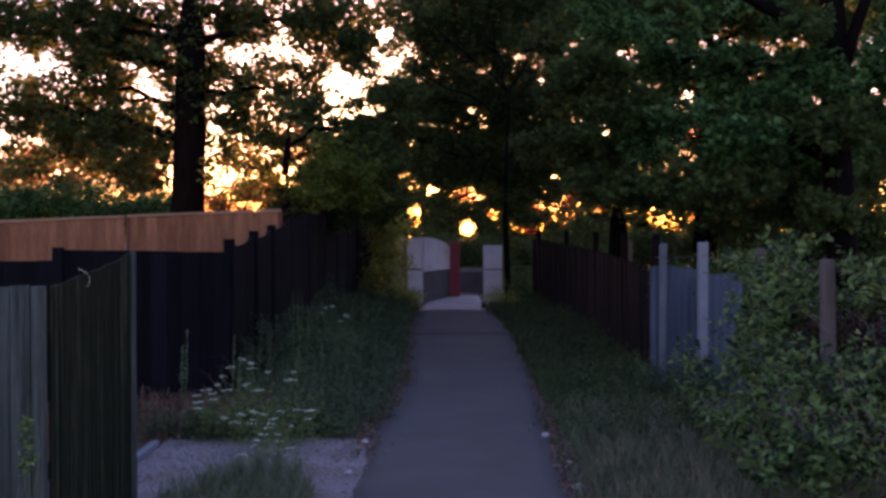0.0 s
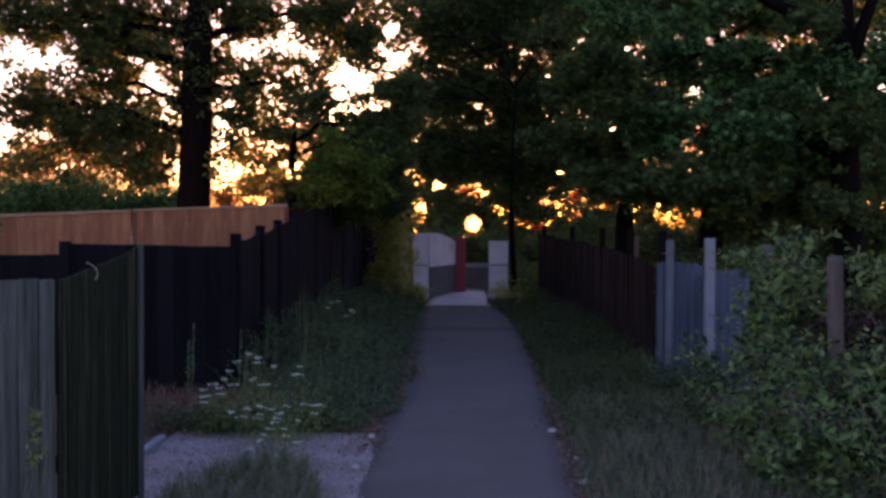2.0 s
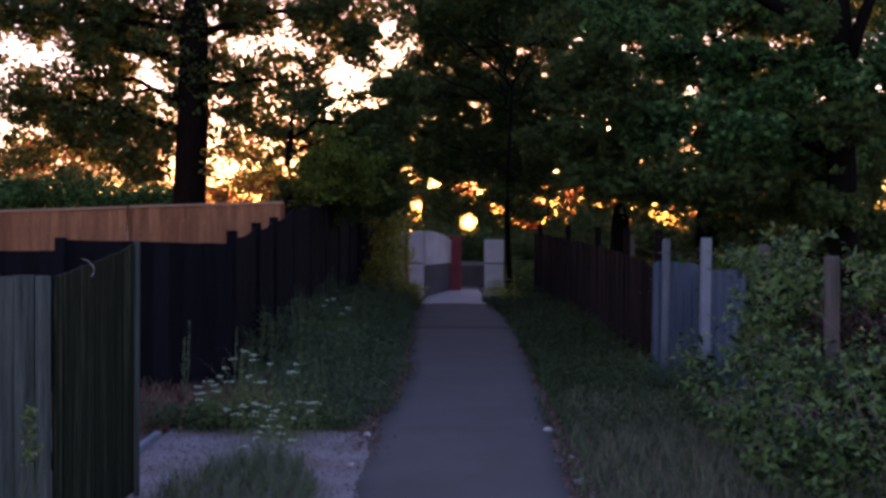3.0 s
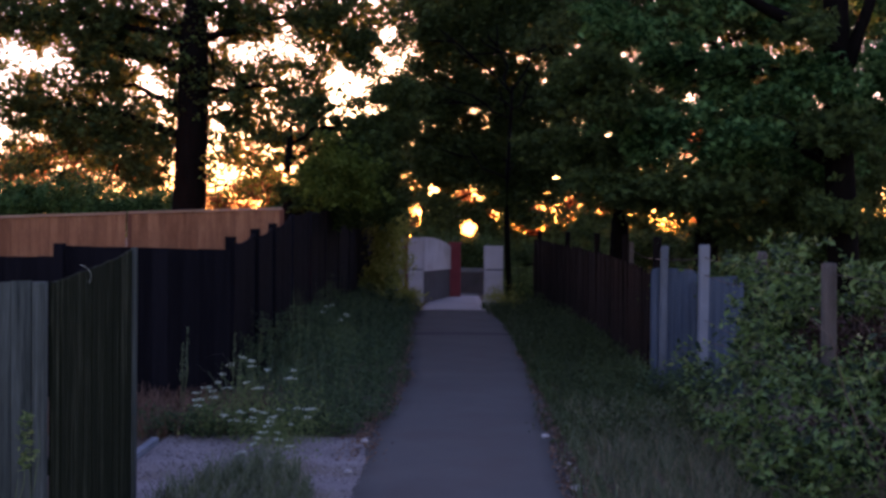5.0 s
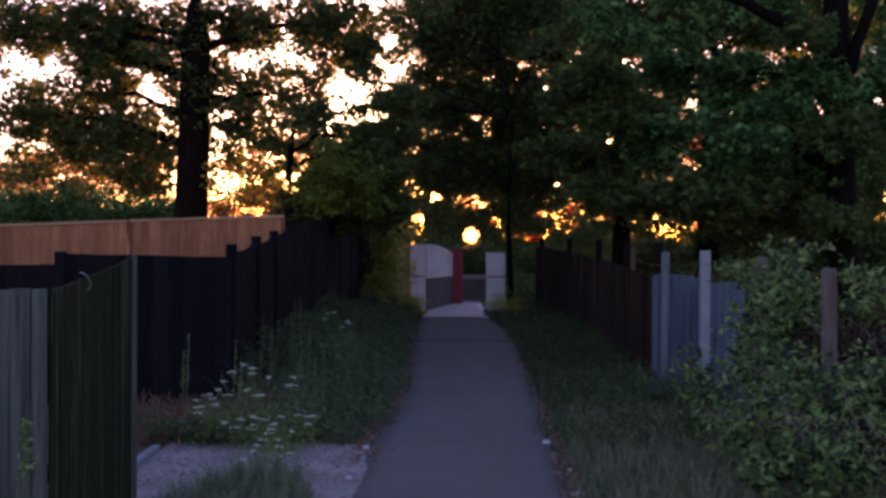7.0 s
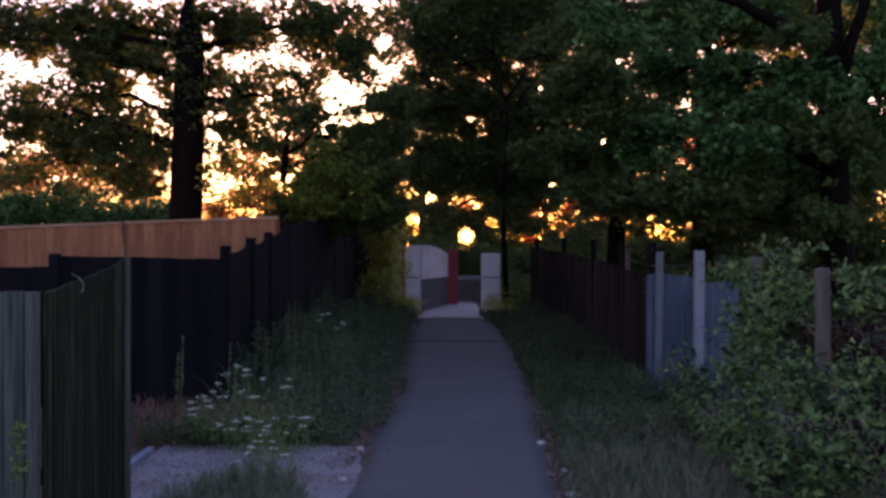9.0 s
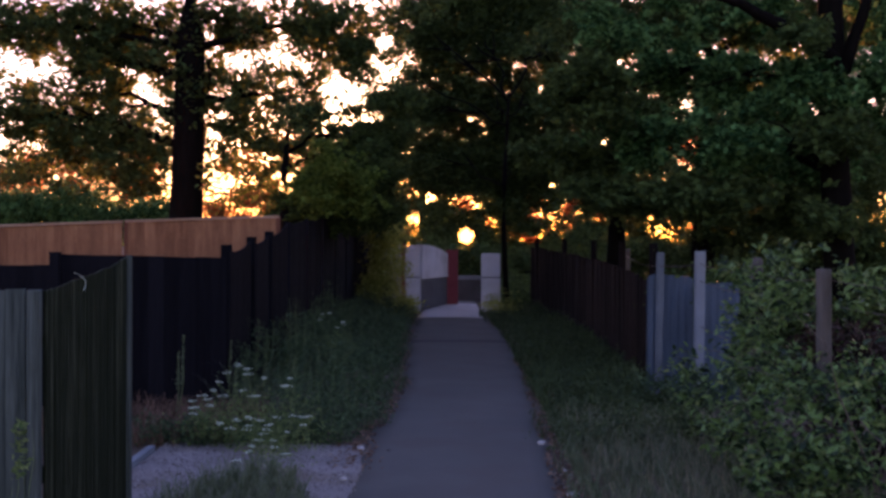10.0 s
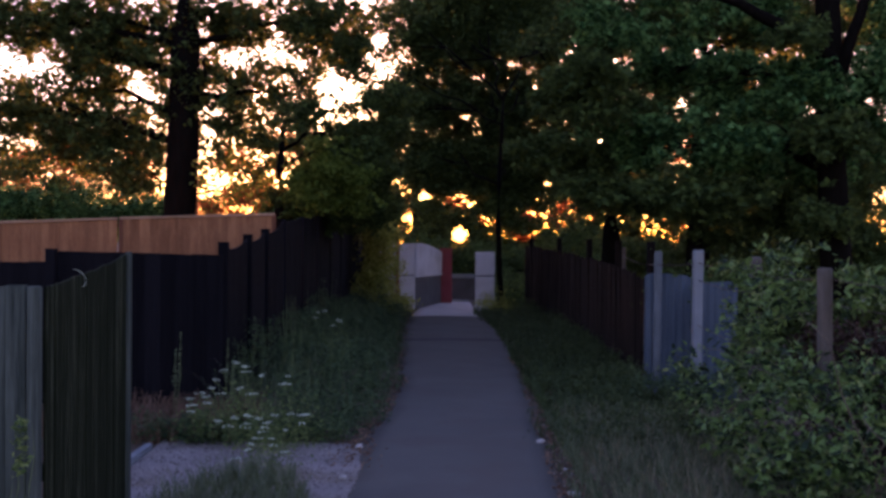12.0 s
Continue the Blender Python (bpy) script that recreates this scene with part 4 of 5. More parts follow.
    # right-hand oaks
    oak_r = [
    (2.07, 14.3, 4.18, 0.68, 0.5, 0.28, 303),
    (3.46, 16.2, 4.67, 0.78, 0.5, 0.32, 303),
    (4.29, 15.2, 4.42, 0.73, 0.5, 0.3, 332),
    (2.94, 16.2, 3.93, 0.78, 0.5, 0.37, 780),
    (3.74, 15.2, 3.72, 0.8, 0.5, 0.4, 877),
    (4.44, 14.3, 3.47, 0.68, 0.5, 0.38, 780),
    (2.62, 15.2, 2.87, 0.66, 0.5, 0.4, 780),
    (3.46, 14.3, 2.8, 0.68, 0.5, 0.38, 925),
    (4.96, 16.2, 2.82, 0.78, 0.5, 0.43, 827),
    (5.35, 15.2, 3.1, 0.46, 0.5, 0.7, 584),
    (5.6, 15.4, 4.4, 0.36, 0.5, 0.6, 420),
    (5.5, 15.0, 3.65, 0.42, 0.5, 0.45, 520),
    (3.9, 15.6, 2.5, 0.5, 0.4, 0.35, 520),
]
    # the same oak's left and lower leaves, given the shade-coloured copy
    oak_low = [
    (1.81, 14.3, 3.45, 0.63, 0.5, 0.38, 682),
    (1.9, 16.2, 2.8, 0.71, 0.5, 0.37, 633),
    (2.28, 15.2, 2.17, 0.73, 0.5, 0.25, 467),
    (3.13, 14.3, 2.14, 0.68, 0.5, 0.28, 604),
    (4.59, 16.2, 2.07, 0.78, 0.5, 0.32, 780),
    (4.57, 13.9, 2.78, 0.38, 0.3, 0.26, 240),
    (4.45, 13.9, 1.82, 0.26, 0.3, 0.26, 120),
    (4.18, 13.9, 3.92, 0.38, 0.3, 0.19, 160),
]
    # The last two blobs, above the view, are added to shade verge and path.
    oak = tree("oak_tree", (4.84, 14.4), 7.0, 0.18, [(*b[:6], int(b[6] * 0.55)) for b in oak_r] + [(5.2, 16.4, 6.4, 2.6, 2.4, 1.3, 700), (8.0, 16, 4.2, 1.6, 2.2, 1.9, 600), (2.4, 14.5, 6.3, 1.6, 3.6, 0.7, 900), (0.1, 16.6, 6.4, 1.7, 3.4, 0.6, 2300)], True, 0.1, M_OAK, "broad green oak spreading low over the wire fence", 16, second=(oak_low, M_OAK_DARK, "leaves coloured darker in place of shade"), clump=0.12, group=26, spread=0.06, per=7, limbs=10, lean=(-0.42, 0), rosette=True, shell=0.4)
    bm = bmesh.new()
    tube(bm, bend((4.62, 14.3, 3.75), (2.9, 14.1, 4.55), 6, 0.06, 0.12, 5), [0.1, 0.09, 0.08, 0.07, 0.06, 0.05, 0.04], 9)
    tube(bm, bend((4.66, 14.35, 3.35), (5.06, 14.2, 4.9), 5, 0.04, 0.0, 6), [0.085, 0.08, 0.075, 0.07, 0.06, 0.05], 9)
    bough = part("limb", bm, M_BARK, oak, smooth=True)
    bough.matrix_parent_inverse = oak.matrix_world.inverted()
    top_r = [
    (2.84, 21, 5.38, 1.06, 0.7, 0.58, 764),
    (4.19, 21, 5.49, 1.06, 0.7, 0.58, 706),
    (5.64, 21, 5.4, 1.06, 0.7, 0.58, 764),
    (6.9, 21, 5.31, 0.97, 0.7, 0.58, 617),
    (3.62, 21, 3.84, 1.26, 0.7, 0.87, 1030),
    (5.27, 21, 3.66, 1.26, 0.7, 0.87, 1177),
    (6.72, 21, 2.89, 1.06, 0.7, 0.87, 1177),
    (2.95, 21, 2.58, 1.16, 0.7, 0.68, 529),
    (4.99, 21, 2.01, 1.26, 0.7, 0.48, 617),
    (6.73, 21, 1.73, 1.06, 0.7, 0.39, 735),
]
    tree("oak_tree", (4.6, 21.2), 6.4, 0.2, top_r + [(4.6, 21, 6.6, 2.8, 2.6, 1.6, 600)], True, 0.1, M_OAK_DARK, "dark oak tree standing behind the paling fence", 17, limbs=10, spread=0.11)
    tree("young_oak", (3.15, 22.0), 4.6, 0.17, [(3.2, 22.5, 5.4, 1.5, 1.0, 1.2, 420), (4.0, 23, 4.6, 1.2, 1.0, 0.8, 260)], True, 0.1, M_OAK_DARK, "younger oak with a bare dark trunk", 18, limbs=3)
    under = [
    (3.82, 24, 1.4, 0.77, 0.8, 0.33, 200),
    (4.93, 24, 1.4, 0.88, 0.8, 0.4, 260),
    (6.25, 24, 1.52, 0.99, 0.8, 0.44, 420),
    (7.69, 24, 1.42, 1.11, 0.8, 0.55, 500),
    (3.06, 26, 1.5, 0.72, 0.8, 0.29, 150),
    (7.86, 22, 1.34, 0.61, 0.8, 0.51, 300),
    (5.68, 20, 0.8, 0.83, 0.6, 0.37, 360),
    (6.6, 20, 0.71, 0.83, 0.6, 0.46, 420),
    (7.24, 20, 0.62, 0.55, 0.6, 0.55, 300),
    (4.94, 20, 0.8, 0.55, 0.6, 0.33, 220),
]
    # Shrub added to keep low sun off the brambles; doubles as dark foliage there.
    tree("understorey_shrub", (3.2, 13.3), 1.0, 0.04, [(2.85, 13.0, 0.7, 0.26, 0.3, 0.5, 240), (3.45, 13.2, 0.8, 0.5, 0.4, 0.6, 320), (4.2, 13.4, 0.7, 0.5, 0.4, 0.5, 220), (2.95, 12.4, 1.1, 0.4, 0.3, 0.3, 160)], False, 0.06, M_OAK_DARK, "dark low shrub added behind the grey sheets to block sun", 29, limbs=4)
    tree("understorey_shrub", (6.2, 24.0), 1.6, 0.06, under, True, 0.09, M_OAK_DARK, "dark shrubs in the shade under the oaks", 19, limbs=5)


def ivy():
    rng = np.random.default_rng(21)
    ob = thing("ivy_bush", pose(-1.15, 22.6, gz(22.6)), "yellow-green ivy mass smothering the fence end", "bush")
    blobs = [
        (-1.07, 22.7, 1.5, 0.2, 0.3, 0.6, 300),
        (-0.92, 23, 1.85, 0.3, 0.4, 0.3, 240),
        (-1.05, 22.5, 0.8, 0.26, 0.4, 0.45, 300),
        (-0.82, 23.4, 1.06, 0.15, 0.3, 0.6, 110),
        (-0.75, 23, 0.5, 0.3, 0.4, 0.22, 170),
        (-1.12, 22.4, 2.05, 0.26, 0.3, 0.3, 150),
    ]
    leaf_mesh("foliage", twig_points(blobs, False, rng, 8, 0.07, 0.55, 0.1, 12) - np.array((-1.15, 22.6, gz(22.6))), 0.065, M_IVY, ob, rng)
    side = thing("garden_shrub", pose(-4.85, 13.0, gz(13)), "dark green shrub between the black and tan fences", "bush")
    leaf_mesh("foliage", twig_points([(-4.9, 13.0, 0.95, 0.28, 0.3, 0.8, 240)], False, rng, 8, 0.06, 0.55, 0.1, 12) - np.array((-4.85, 13.0, gz(13))), 0.06, M_OAK, side, rng)
    bm = bmesh.new()
    tube(bm, bend((0, 0, -0.05), (-0.05, 0, 1.3), 5, 0.05, 0, 3), [0.025, 0.022, 0.018, 0.014, 0.01, 0.006], 6)
    part("stem", bm, M_BARK, side)
    bm = bmesh.new()
    for k in range(6):
        tube(bm, bend((-0.2 + 0.08 * k, 0, -0.05), (-0.25 + 0.1 * k, 0.05, 1.5), 5, 0.08, 0, k), [0.02, 0.018, 0.015, 0.012, 0.01, 0.006], 6)
    tagged(part("stems", bm, M_BARK, ob), kind="stuff")


# ---- bramble ----
def brambles():
    rng = np.random.default_rng(31)
    r = random.Random(31)
    ob = thing("bramble_bush", pose(2.7, 7.8, gz(7.8)), "tangled green bramble bush climbing over the wire fence", "bush")
    blobs = [
    (2.23, 8.6, 1.04, 0.18, 0.4, 0.21, 117),
    (2.35, 8.4, 1.21, 0.18, 0.4, 0.14, 93),
    (2.24, 8.6, 0.78, 0.13, 0.4, 0.22, 85),
    (2.14, 7.9, 0.77, 0.29, 0.5, 0.22, 163),
    (2.37, 7.6, 0.7, 0.24, 0.5, 0.16, 101),
    (2.68, 7.8, 1.29, 0.14, 0.3, 0.09, 26),
    (2.52, 7.3, 0.82, 0.16, 0.25, 0.2, 70),
    (2.05, 7.2, 0.48, 0.4, 0.5, 0.27, 185),
    (2.31, 6.8, 0.52, 0.28, 0.5, 0.28, 162),
    (1.92, 7.9, 0.34, 0.16, 0.4, 0.2, 66),
    (2.09, 6.8, 0.26, 0.44, 0.5, 0.19, 185),
    (2.36, 9.2, 1.33, 0.1, 0.3, 0.05, 28),
    (2.61, 9.2, 1.4, 0.11, 0.3, 0.08, 36),
    (2.26, 9.3, 1.44, 0.03, 0.1, 0.05, 7),
    (2.58, 8.8, 1.51, 0.03, 0.1, 0.07, 7),
    (2.7, 7.6, 1.37, 0.03, 0.1, 0.09, 7),
    (2.41, 9.4, 1.27, 0.1, 0.3, 0.08, 34),
    (2.63, 7.8, 1.45, 0.04, 0.1, 0.09, 6),
    (2.38, 8.6, 1.55, 0.06, 0.1, 0.06, 10),
]
    blobs += [(1.98, 9.6, 0.62, 0.12, 0.2, 0.2, 40), (2.02, 9.2, 0.32, 0.2, 0.3, 0.18, 70)]
    blobs += [(3.3, 7.2, 0.6, 0.7, 1.2, 0.55, 420), (3.6, 9.0, 0.55, 0.9, 1.2, 0.5, 300)]
    pts = twig_points([(*b[:6], int(b[6] * 0.92)) for b in blobs], False, rng, 5, 0.05, 0.4, 0.06, 6, True)
    org = np.array((2.7, 7.8, gz(7.8)))
    pts = pts[pts[:, 2] > gz(7.8) + 0.02]
    pts = pts[rng.permutation(len(pts))]
    third, half = len(pts) * 3 // 5, len(pts) * 17 // 20
    leaf_mesh("foliage", moved(pts[:third], org), 0.052, M_BRAMBLE, ob, rng, flat=0.3, width=0.4)
    leaf_mesh("foliage", moved(pts[third:half], org), 0.08, M_BRAMBLE, ob, rng, flat=0.5, width=0.45, label="broader mature leaves")
    leaf_mesh("foliage", moved(pts[half:], org), 0.052, M_YOUNG, ob, rng, flat=0.4, width=0.45, label="paler young leaves")
    bm = bmesh.new()
    for k in range(60):
        a = Vector((r.uniform(-0.1, 1.0), r.uniform(-0.1, 0.9), 0.0))
        b = a + Vector((r.uniform(-0.5, 0.5), r.uniform(-0.3, 0.3), r.uniform(0.5, 1.15)))
        tube(bm, bend(a, b, 5, 0.08, 0.1, 200 + k), [0.005, 0.0045, 0.004, 0.004, 0.003, 0.002], 4)
    # Dark leaf fill: the bush's inner shade is put into its brown.
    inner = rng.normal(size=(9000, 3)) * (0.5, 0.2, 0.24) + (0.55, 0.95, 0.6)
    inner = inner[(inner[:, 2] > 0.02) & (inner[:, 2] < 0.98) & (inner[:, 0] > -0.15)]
    leaf_mesh("dead_shade_leaves", inner, 0.05, M_DEAD, ob, rng, label="withered brown leaves, also standing for shade inside the bush")
    tagged(part("dead_stem", bm, M_BROWN_WOOD, ob, "tangle of dead brown stems inside the bush"), kind="stuff")
    for k in range(18):
        a = Vector((r.uniform(-0.5, 0.9), r.uniform(-1.2, 0.7), 0.0))
        b = a + Vector((r.uniform(-0.7, 0.5), r.uniform(-0.6, 0.4), r.uniform(0.5, 1.2)))
        bm = bmesh.new()
        tube(bm, bend(a, b, 7, 0.05, 0.25, k), [0.0055 - 0.0005 * i for i in range(8)], 5)
        part("cane", bm, M_CANE, ob)


# ---- verges ----
def verges():
    rng = np.random.default_rng(41)
    def hts(n, lo, hi):
        return rng.uniform(lo, hi, n) * rng.uniform(0.6, 1.0, n)
    n = 3600
    s = scatter(rng, n, lambda y: -1.75, lambda y: path_left(y) - 0.02, 9.6, 23.5, 0.16)
    side = np.clip((s[:, 0] + 1.75) / 1.1, 0, 1)
    blades("verge_grass", s, hts(n, 0.25, 0.72) * (1.0 - 0.6 * side), M_TALL_GRASS, rng, 0.0025, 0.85, label="tall grey-green grass and weeds beside the black fence", category="grass")
    n = 9000
    s = scatter(rng, n, lambda y: path_right(y) - 0.02, lambda y: 2.2, 9.5, 24, 0.2)
    blades("verge_grass", s, hts(n, 0.06, 0.24), M_GRASS, rng, 0.005, 0.7, label="dark green grass along the paling fence", category="grass")
    n = 9000
    s = scatter(rng, n, lambda y: path_right(y) + 0.06, lambda y: 2.6, 5.5, 10.3, 0.16)
    blades("verge_grass", s, hts(n, 0.05, 0.24), M_GREY_GRASS, rng, 0.003, 0.8, label="short pale grass at the foot of the brambles", category="grass")
    n = 3800
    s = scatter(rng, n, lambda y: path_right(y) + 0.2, lambda y: 2.4, 6.0, 10.4, 0.22)
    blades("dry_grass", s, hts(n, 0.08, 0.3), M_DRY_GRASS, rng, 0.0015, 0.9, label="thin dry grass stalks on the verge", category="grass")
    n = 4200
    s = scatter(rng, n, lambda y: -1.65 + 0.3 * abs(y - 6.9), lambda y: -0.7 - 0.25 * max(y - 6.9, 0), 6.2, 7.9, 0.13)
    blades("verge_grass", s, hts(n, 0.05, 0.26), M_GREY_GRASS, rng, 0.002, 0.7, label="fine grass tuft growing out of the gravel apron", category="grass")
    n = 5000
    s = scatter(rng, n, lambda y: -3.3, lambda y: -1.5, 9.15, 10.9, 0.14)
    blades("dry_grass", s, hts(n, 0.06, 0.26), M_RUSSET, rng, 0.003, 0.9, label="dry reddish grass at the foot of the black fence", category="grass")

    def weeds(label, place, spots, leaf, material, width):
        ob = thing("weed_patch", place, label, "weeds", kind="stuff")
        org = np.array(place.translation)
        blobs = [(x, y, gz(y) + h * 0.5, 0.2, 0.22, h * 0.55, 60) for x, y, h in spots]
        pts = twig_points(blobs, False, rng, 6, 0.04, 0.6, 0.06, 6)
        pts = pts[pts[:, 2] > gz(10) + 0.01]
        leaf_mesh("foliage", pts - org, leaf, material, ob, rng, width=width)
        bm = bmesh.new()
        for x, y, h in spots:
            for k in range(4):
                tx, ty = rng.uniform(-0.15, 0.15, 2)
                tube(bm, [(x + tx * 0.5 - org[0], y + ty * 0.5 - org[1], gz(y) - 0.02 - org[2]), (x + tx - org[0], y + ty - org[1], gz(y) + h * rng.uniform(0.8, 1.15) - org[2])], [0.003, 0.0015], 4)
        part("stems", bm, M_STEM, ob)

    spots = []
    for y in np.arange(9.45, 23.2, 0.42):
        for k in range(4):
            x = -1.7 + 0.34 * k + rng.uniform(-0.12, 0.12)
            if y < 11 and x < -1.35 or y < 9.8 and x < -1.1:
                continue
            spots.append((x, y + rng.uniform(-0.2, 0.2), rng.uniform(0.4, 0.85) * (1.0, 0.9, 0.68, 0.42)[k] * (1.0 + 0.45 * noise.noise(Vector((x * 1.5, y * 0.8, 7))))))
    weeds("bushy dark green nettle patch in the tall verge", pose(-1.3, 13.0, gz(13)), spots, 0.036, M_NETTLE, 0.42)
    spots = [(-2.15 + 0.1 * k + rng.uniform(-0.06, 0.06), 9.3 + rng.uniform(-0.12, 0.12), rng.uniform(0.08, 0.24)) for k in range(15)]
    weeds("low green weeds creeping over the gravel edge", pose(-1.4, 9.3, gz(9.3)), spots, 0.03, M_NETTLE, 0.5)
    spots = [(1.12, 23.4, 0.45), (1.2, 24.1, 0.5), (1.02, 24.6, 0.35), (1.35, 23.0, 0.4), (-0.55, 23.6, 0.3), (-0.62, 24.3, 0.4), (-0.8, 23.0, 0.45), (-0.75, 22.2, 0.4)]
    weeds("yellow-green weeds round the bridge pillars", pose(0.3, 23.8, gz(23.8)), spots, 0.04, M_IVY, 0.45)
    spots = []
    for y in np.arange(9.0, 23.5, 0.45):
        for k in range(4):
            spots.append((path_right(y) + 0.24 + 0.26 * k + rng.uniform(-0.1, 0.1), y + rng.uniform(-0.2, 0.2), rng.uniform(0.08, 0.26) * (0.6 + 0.25 * k)))
    weeds("low dark green weeds along the path edge", pose(1.4, 13.0, gz(13)), spots, 0.032, M_GRASS, 0.6)
    spots = [(2.0 + 0.13 * k + rng.uniform(-0.05, 0.05), 11.05 + rng.uniform(-0.25, 0.15), rng.uniform(0.2, 0.5)) for k in range(7)]
    weeds("green weeds growing up against the grey sheets", pose(2.3, 11.1, gz(11.1)), spots, 0.04, M_NETTLE, 0.45)
    # litter along edges
    m = 5000
    pts = scatter(rng, m // 5, lambda y: path_left(y) - 0.12, lambda y: path_left(y) + 0.05, 8.6, 20)
    pts2 = scatter(rng, m // 2, lambda y: path_right(y) - 0.05, lambda y: path_right(y) + 0.25, 6, 16)
    pts3 = scatter(rng, 110, lambda y: path_left(y) - 0.22, lambda y: path_left(y) + 0.12, 8.2, 9.3, 0.12)
    pts = np.concatenate([pts, pts2, pts3])
    pts[:, 2] += 0.024
    tagged(leaf_mesh("leaf_litter", pts, 0.035, M_LITTER, None, rng, flat=4.0), "brown dead leaves along the path edges", "leaf litter", kind="stuff")


def cow_parsley():
    heads = [
    (-1.51, 9.3, 0.67),
    (-1.42, 9.2, 0.61),
    (-1.61, 9.4, 0.6),
    (-1.31, 9.3, 0.57),
    (-1.11, 9.2, 0.58),
    (-1.14, 9.3, 0.51),
    (-1.65, 9.1, 0.5),
    (-1.61, 9.2, 0.45),
    (-1.81, 9.1, 0.42),
    (-1.76, 9.2, 0.45),
    (-1.81, 9.0, 0.38),
    (-1.7, 9.1, 0.39),
    (-1.45, 9.2, 0.49),
    (-1.35, 9.1, 0.46),
    (-1.56, 8.8, 0.3),
    (-1.45, 8.9, 0.31),
    (-1.37, 8.9, 0.33),
    (-1.27, 8.8, 0.32),
    (-1.04, 8.9, 0.34),
    (-0.92, 8.8, 0.35),
    (-1.2, 8.8, 0.29),
    (-1.16, 8.9, 0.33),
    (-1.07, 8.7, 0.25),
    (-1.23, 8.7, 0.24),
    (-1.35, 8.8, 0.28),
    (-0.96, 8.8, 0.29),
    (-1.17, 8.1, 0.29),
    (-1.22, 8.0, 0.23),
    (-1.07, 8.1, 0.24),
    (-1.28, 7.9, 0.19),
    (-1.25, 14.0, 0.8),
    (-1.36, 14.1, 0.72),
    (-1.09, 14.0, 0.7),
    (-1.14, 13.9, 0.64),
]
    rng = np.random.default_rng(51)
    made = []
    for i in range(0, len(heads), 2):
        pair = heads[i:i + 2]
        pair = pair + [(h[0] + rng.uniform(-0.09, 0.09), h[1] + rng.uniform(-0.1, 0.1), h[2] - rng.uniform(0.01, 0.08)) for h in pair[:1]]
        bx = sum(h[0] for h in pair) / len(pair) + 0.04
        by = sum(h[1] for h in pair) / len(pair) + 0.08
        g = gz(by)
        ob = thing("cow_parsley", pose(bx, by, g), "flowering cow parsley with flat white flower heads", "flower", "cow parsley in the verge")
        fork = Vector((0, 0, max(min(h[2] for h in pair) - g, 0.15) * 0.45))
        bm = bmesh.new()
        tube(bm, [(0, 0, -0.03), fork], [0.004, 0.0035], 5)
        for h in pair:
            tube(bm, bend(fork, (h[0] - bx, h[1] - by, h[2] - g), 4, 0.015, 0.02, i), [0.003, 0.0028, 0.0025, 0.002, 0.002], 5)
        part("stem", bm, M_STEM, ob)
        for h in pair:
            c = np.array((h[0] - bx, h[1] - by, h[2] - g))
            k = int(rng.integers(7, 12))
            a = rng.uniform(0, 2 * math.pi, k)
            q = np.sqrt(rng.uniform(0, 1, k)) * rng.uniform(0.024, 0.042)
            u = np.stack([np.cos(a) * q, np.sin(a) * q, -q * q * 4 + 0.012 + rng.normal(size=k) * 0.003], 1) + c
            florets = np.repeat(u, 9, 0) + rng.normal(size=(k * 9, 3)) * (0.0045, 0.0045, 0.002)
            umbel = tagged(leaf_mesh("umbel", florets, 0.0095, M_PETAL, ob, rng, flat=1.5, width=0.9, label="flat white flower head"), kind="stuff")
            bm = bmesh.new()
            for p in u[:12]:
                tube(bm, [Vector(c) - Vector((0, 0, 0.025)), Vector(p)], [0.0012, 0.0008], 4)
            part("rays", bm, M_STEM, umbel)
        low = rng.normal(size=(260, 3)) * (0.1, 0.1, 0.09) + (0, 0, fork.z * 1.1)
        low = low[low[:, 2] > 0.01]
        leaf_mesh("leaves", low, 0.026, M_YOUNG, ob, rng, width=0.4)
        made.append(ob)
    # tall seed spikes against the black fence
    for x, y, h in ((-2.14, 10.2, 0.74), (-2.2, 10.3, 0.6), (-1.78, 10.4, 0.68), (-1.7, 10.2, 0.5)):
        ob = thing("dock_spike", pose(x, y, gz(y)), "tall pale seed spike of a dock plant", "weed", "dock spikes")
        bm = bmesh.new()
        tube(bm, bend((0, 0, -0.02), (0.03, 0, h), 4, 0.015, 0, int(h * 100)), [0.004, 0.0035, 0.003, 0.0025, 0.002], 5)
        part("stem", bm, M_STEM, ob)
        t = rng.uniform(0.45, 1.0, 90)
        p = np.stack([0.03 * t + rng.normal(size=90) * 0.016 * (1.15 - t), rng.normal(size=90) * 0.016, t * h], 1)
        tagged(leaf_mesh("seeds", p, 0.018, M_GREY_GRASS, ob, rng, width=0.8), kind="stuff")
    return made


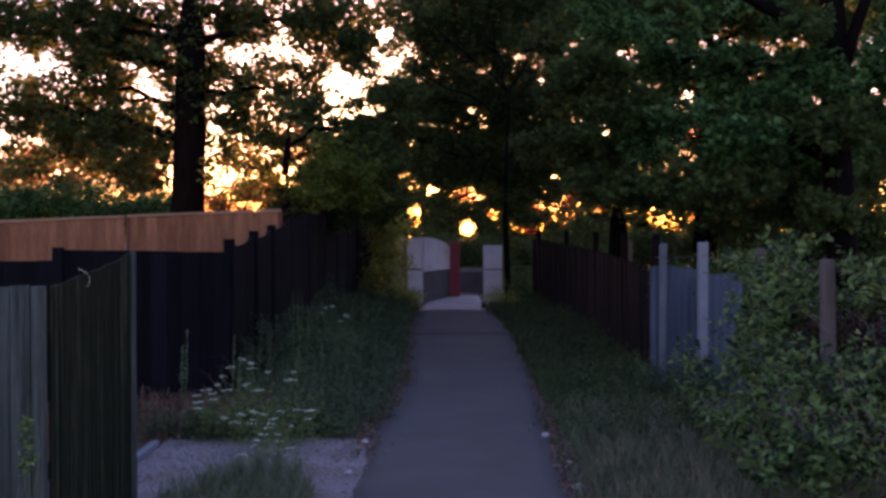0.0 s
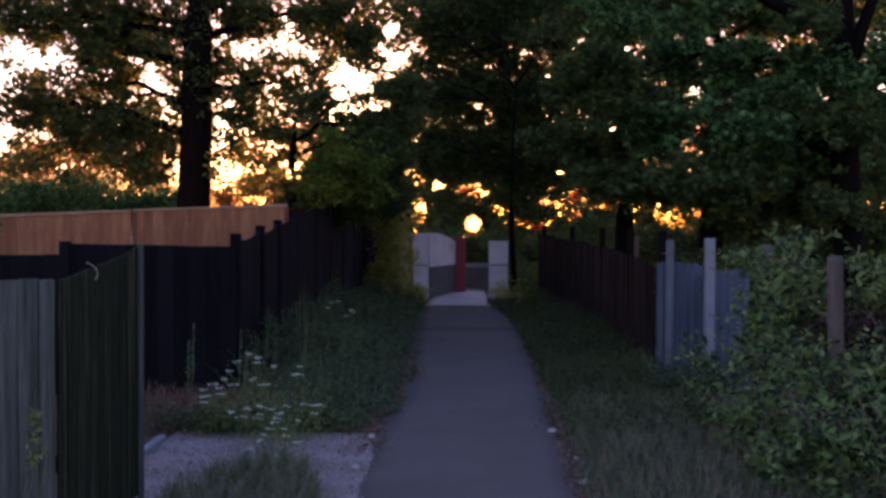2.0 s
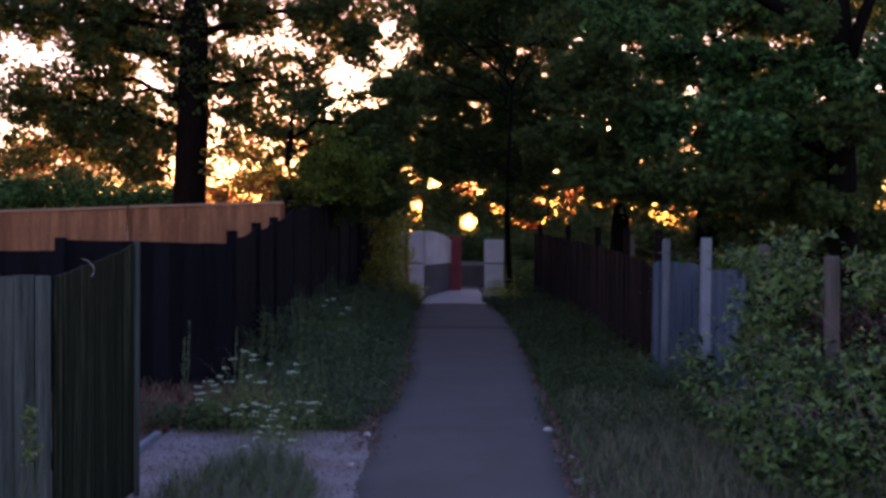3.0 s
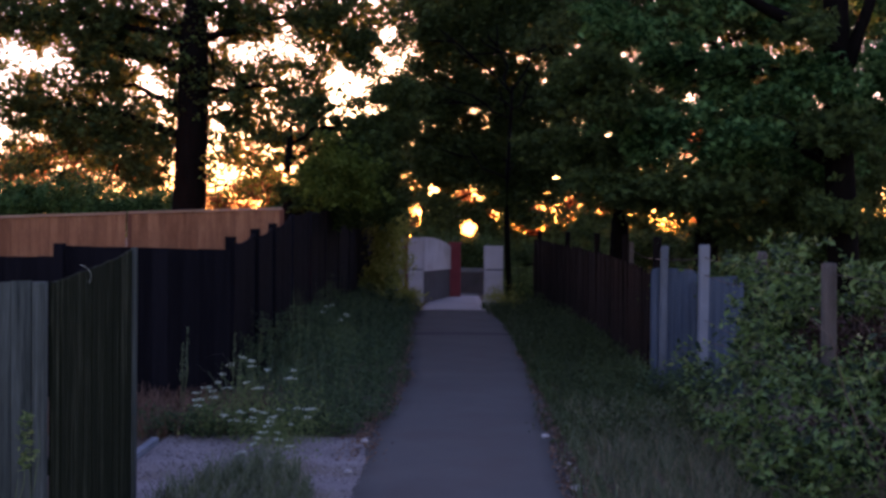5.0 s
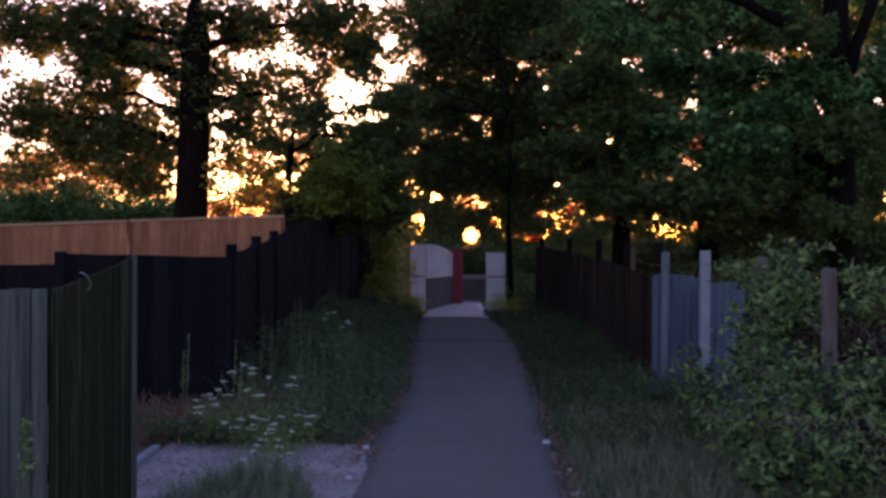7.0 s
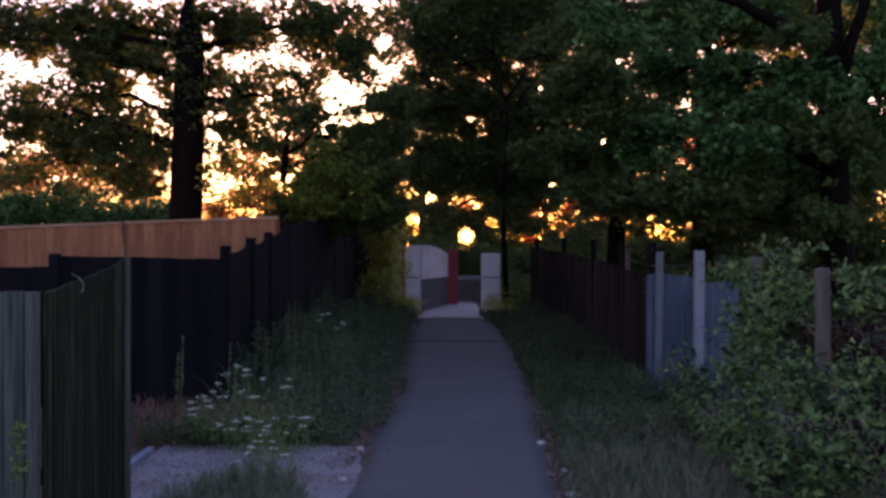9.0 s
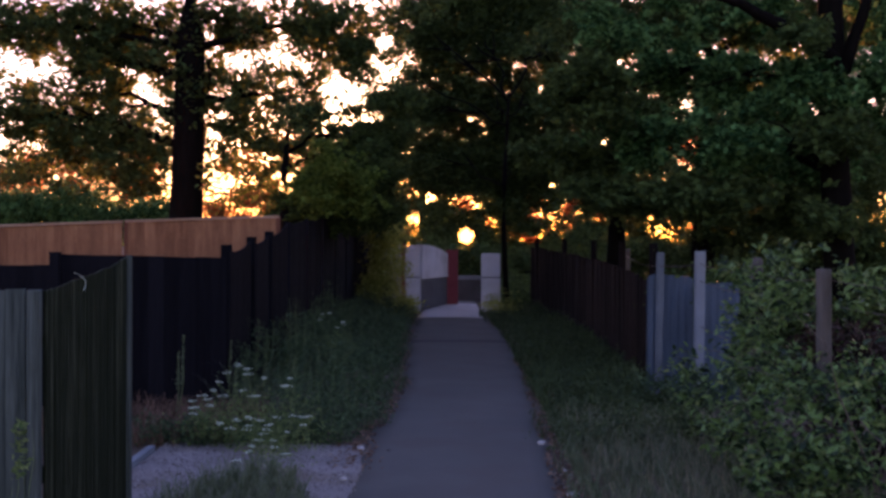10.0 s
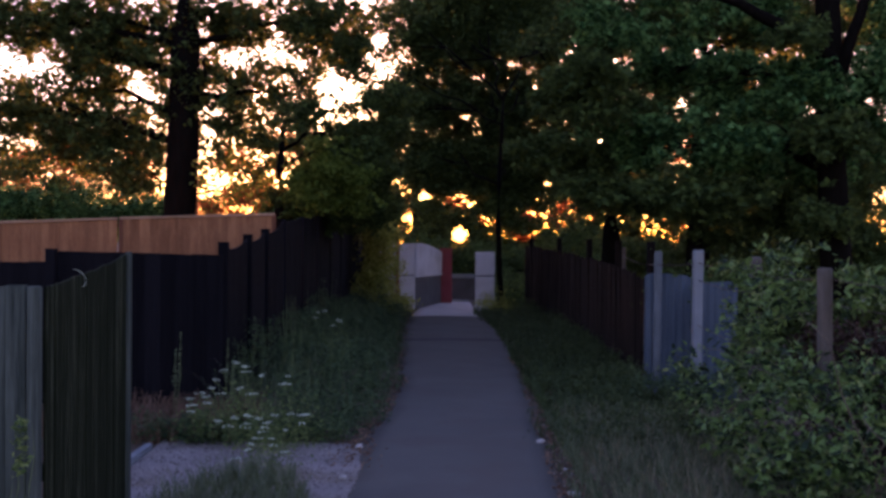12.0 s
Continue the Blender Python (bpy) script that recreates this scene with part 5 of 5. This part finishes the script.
def small_things():
    r = random.Random(61)
    rng = np.random.default_rng(62)
    ob = thing("climbing_weed", pose(-1.97, 5.6, gz(5.6)), "straggly yellow-green weed against the grey boards", "weed")
    bm = bmesh.new()
    for k in range(4):
        tube(bm, bend((0.03 * k, 0.02 * k, -0.02), (0.02 + 0.03 * k, 0.05, 0.42 + 0.09 * k), 5, 0.03, 0, k), [0.003, 0.003, 0.0025, 0.002, 0.002, 0.001], 5)
    part("stem", bm, M_STEM, ob)
    t = 1.0 - rng.uniform(0.0, 0.95, 80) ** 1.6
    p = np.stack([0.06 + rng.normal(size=80) * 0.02, 0.03 + rng.normal(size=80) * 0.02, 0.42 + t * 0.3], 1)
    leaf_mesh("leaves", p, 0.038, M_YOUNG, ob, rng, width=0.45)
    bm = bmesh.new()
    tube(bm, [(-1.861, 6.3, 1.445), (-1.853, 6.34, 1.437), (-1.845, 6.39, 1.42), (-1.84, 6.43, 1.395), (-1.84, 6.43, 1.37), (-1.845, 6.4, 1.35)], [0.0016] * 6, 5)
    tagged(part("string_loop", bm, M_PETAL), "pale loop of string hanging on the board fence", "string")
    for x, y, s in ((0.79, 9.25, 0.035), (0.83, 7.4, 0.04), (-0.6, 7.9, 0.025), (0.86, 8.2, 0.02), (-0.56, 9.0, 0.03)):
        bm = bmesh.new()
        bmesh.ops.create_icosphere(bm, subdivisions=2, radius=s)
        for v in bm.verts:
            v.co *= 1 + 0.25 * noise.noise(v.co * 40 + Vector((x, y, 0)))
            v.co.z *= 0.6
        ob = part("stone", bm, M_STONE, smooth=True)
        ob.location = (x, y, gz(y) + s * 0.45)
        tagged(ob, "small pale stone lying on the path edge", "stone", "path edge stones")
    # far house roof beyond the gardens
    ob = thing("house", pose(-17.9, 70.0, gz(70)), "distant house with a grey slate roof behind shrubs", "house")
    bm = bmesh.new()
    box(bm, -2.5, 2.5, 0, 5, 0, 2.3)
    part("wall", bm, M_BRICK, ob)
    bm = bmesh.new()
    v = [bm.verts.new(p) for p in ((-2.8, -0.3, 2.3), (2.8, -0.3, 2.3), (2.8, 5.3, 2.3), (-2.8, 5.3, 2.3), (-1.2, 2.5, 3.3), (1.2, 2.5, 3.3))]
    for q in ((0, 1, 5, 4), (1, 2, 5), (2, 3, 4, 5), (3, 0, 4), (3, 2, 1, 0)):
        bm.faces.new([v[k] for k in q])
    part("roof", bm, M_ROOF, ob)
    # far hedge line closing the distance
    rng = np.random.default_rng(71)
    k = 5200
    a = rng.uniform(0, 2 * math.pi, k)
    d = rng.uniform(120, 150, k)
    keep = np.abs(np.sin((a - math.pi / 2) / 2)) > 0.02
    p = np.stack([np.cos(a) * d, np.sin(a) * d, 0.4 + rng.uniform(0, 1, k) ** 1.4 * (2.2 + 1.2 * np.sin(a * 9) + 0.8 * np.sin(a * 23)) * np.where(np.abs(a - math.pi / 2) < 0.4, 0.32, 1.0)], 1)[keep]
    tagged(leaf_mesh("hedge", p, 2.6, M_FAR, None, rng, flat=0.0, width=0.9), "dark distant hedge line on the horizon", "hedge", kind="stuff")


def motions(plants):
    """The light breeze rocks the flower stems a little."""
    for i, ob in enumerate(plants):
        m = ob.matrix_world.copy()
        rows = []
        for k in range(13):
            a = 0.25 * math.sin(1.9 * k + i * 1.3)
            rows.append((float(k), m @ pose(0, 0, 0, a * 0.5, a, 0)))
        walk(ob, rows)


ground()
paths()
pebbles()
sun_disc()
bridge()
trees()
ivy()
brambles()
verges()
plants = cow_parsley()
small_things()
fences()
motions(plants)
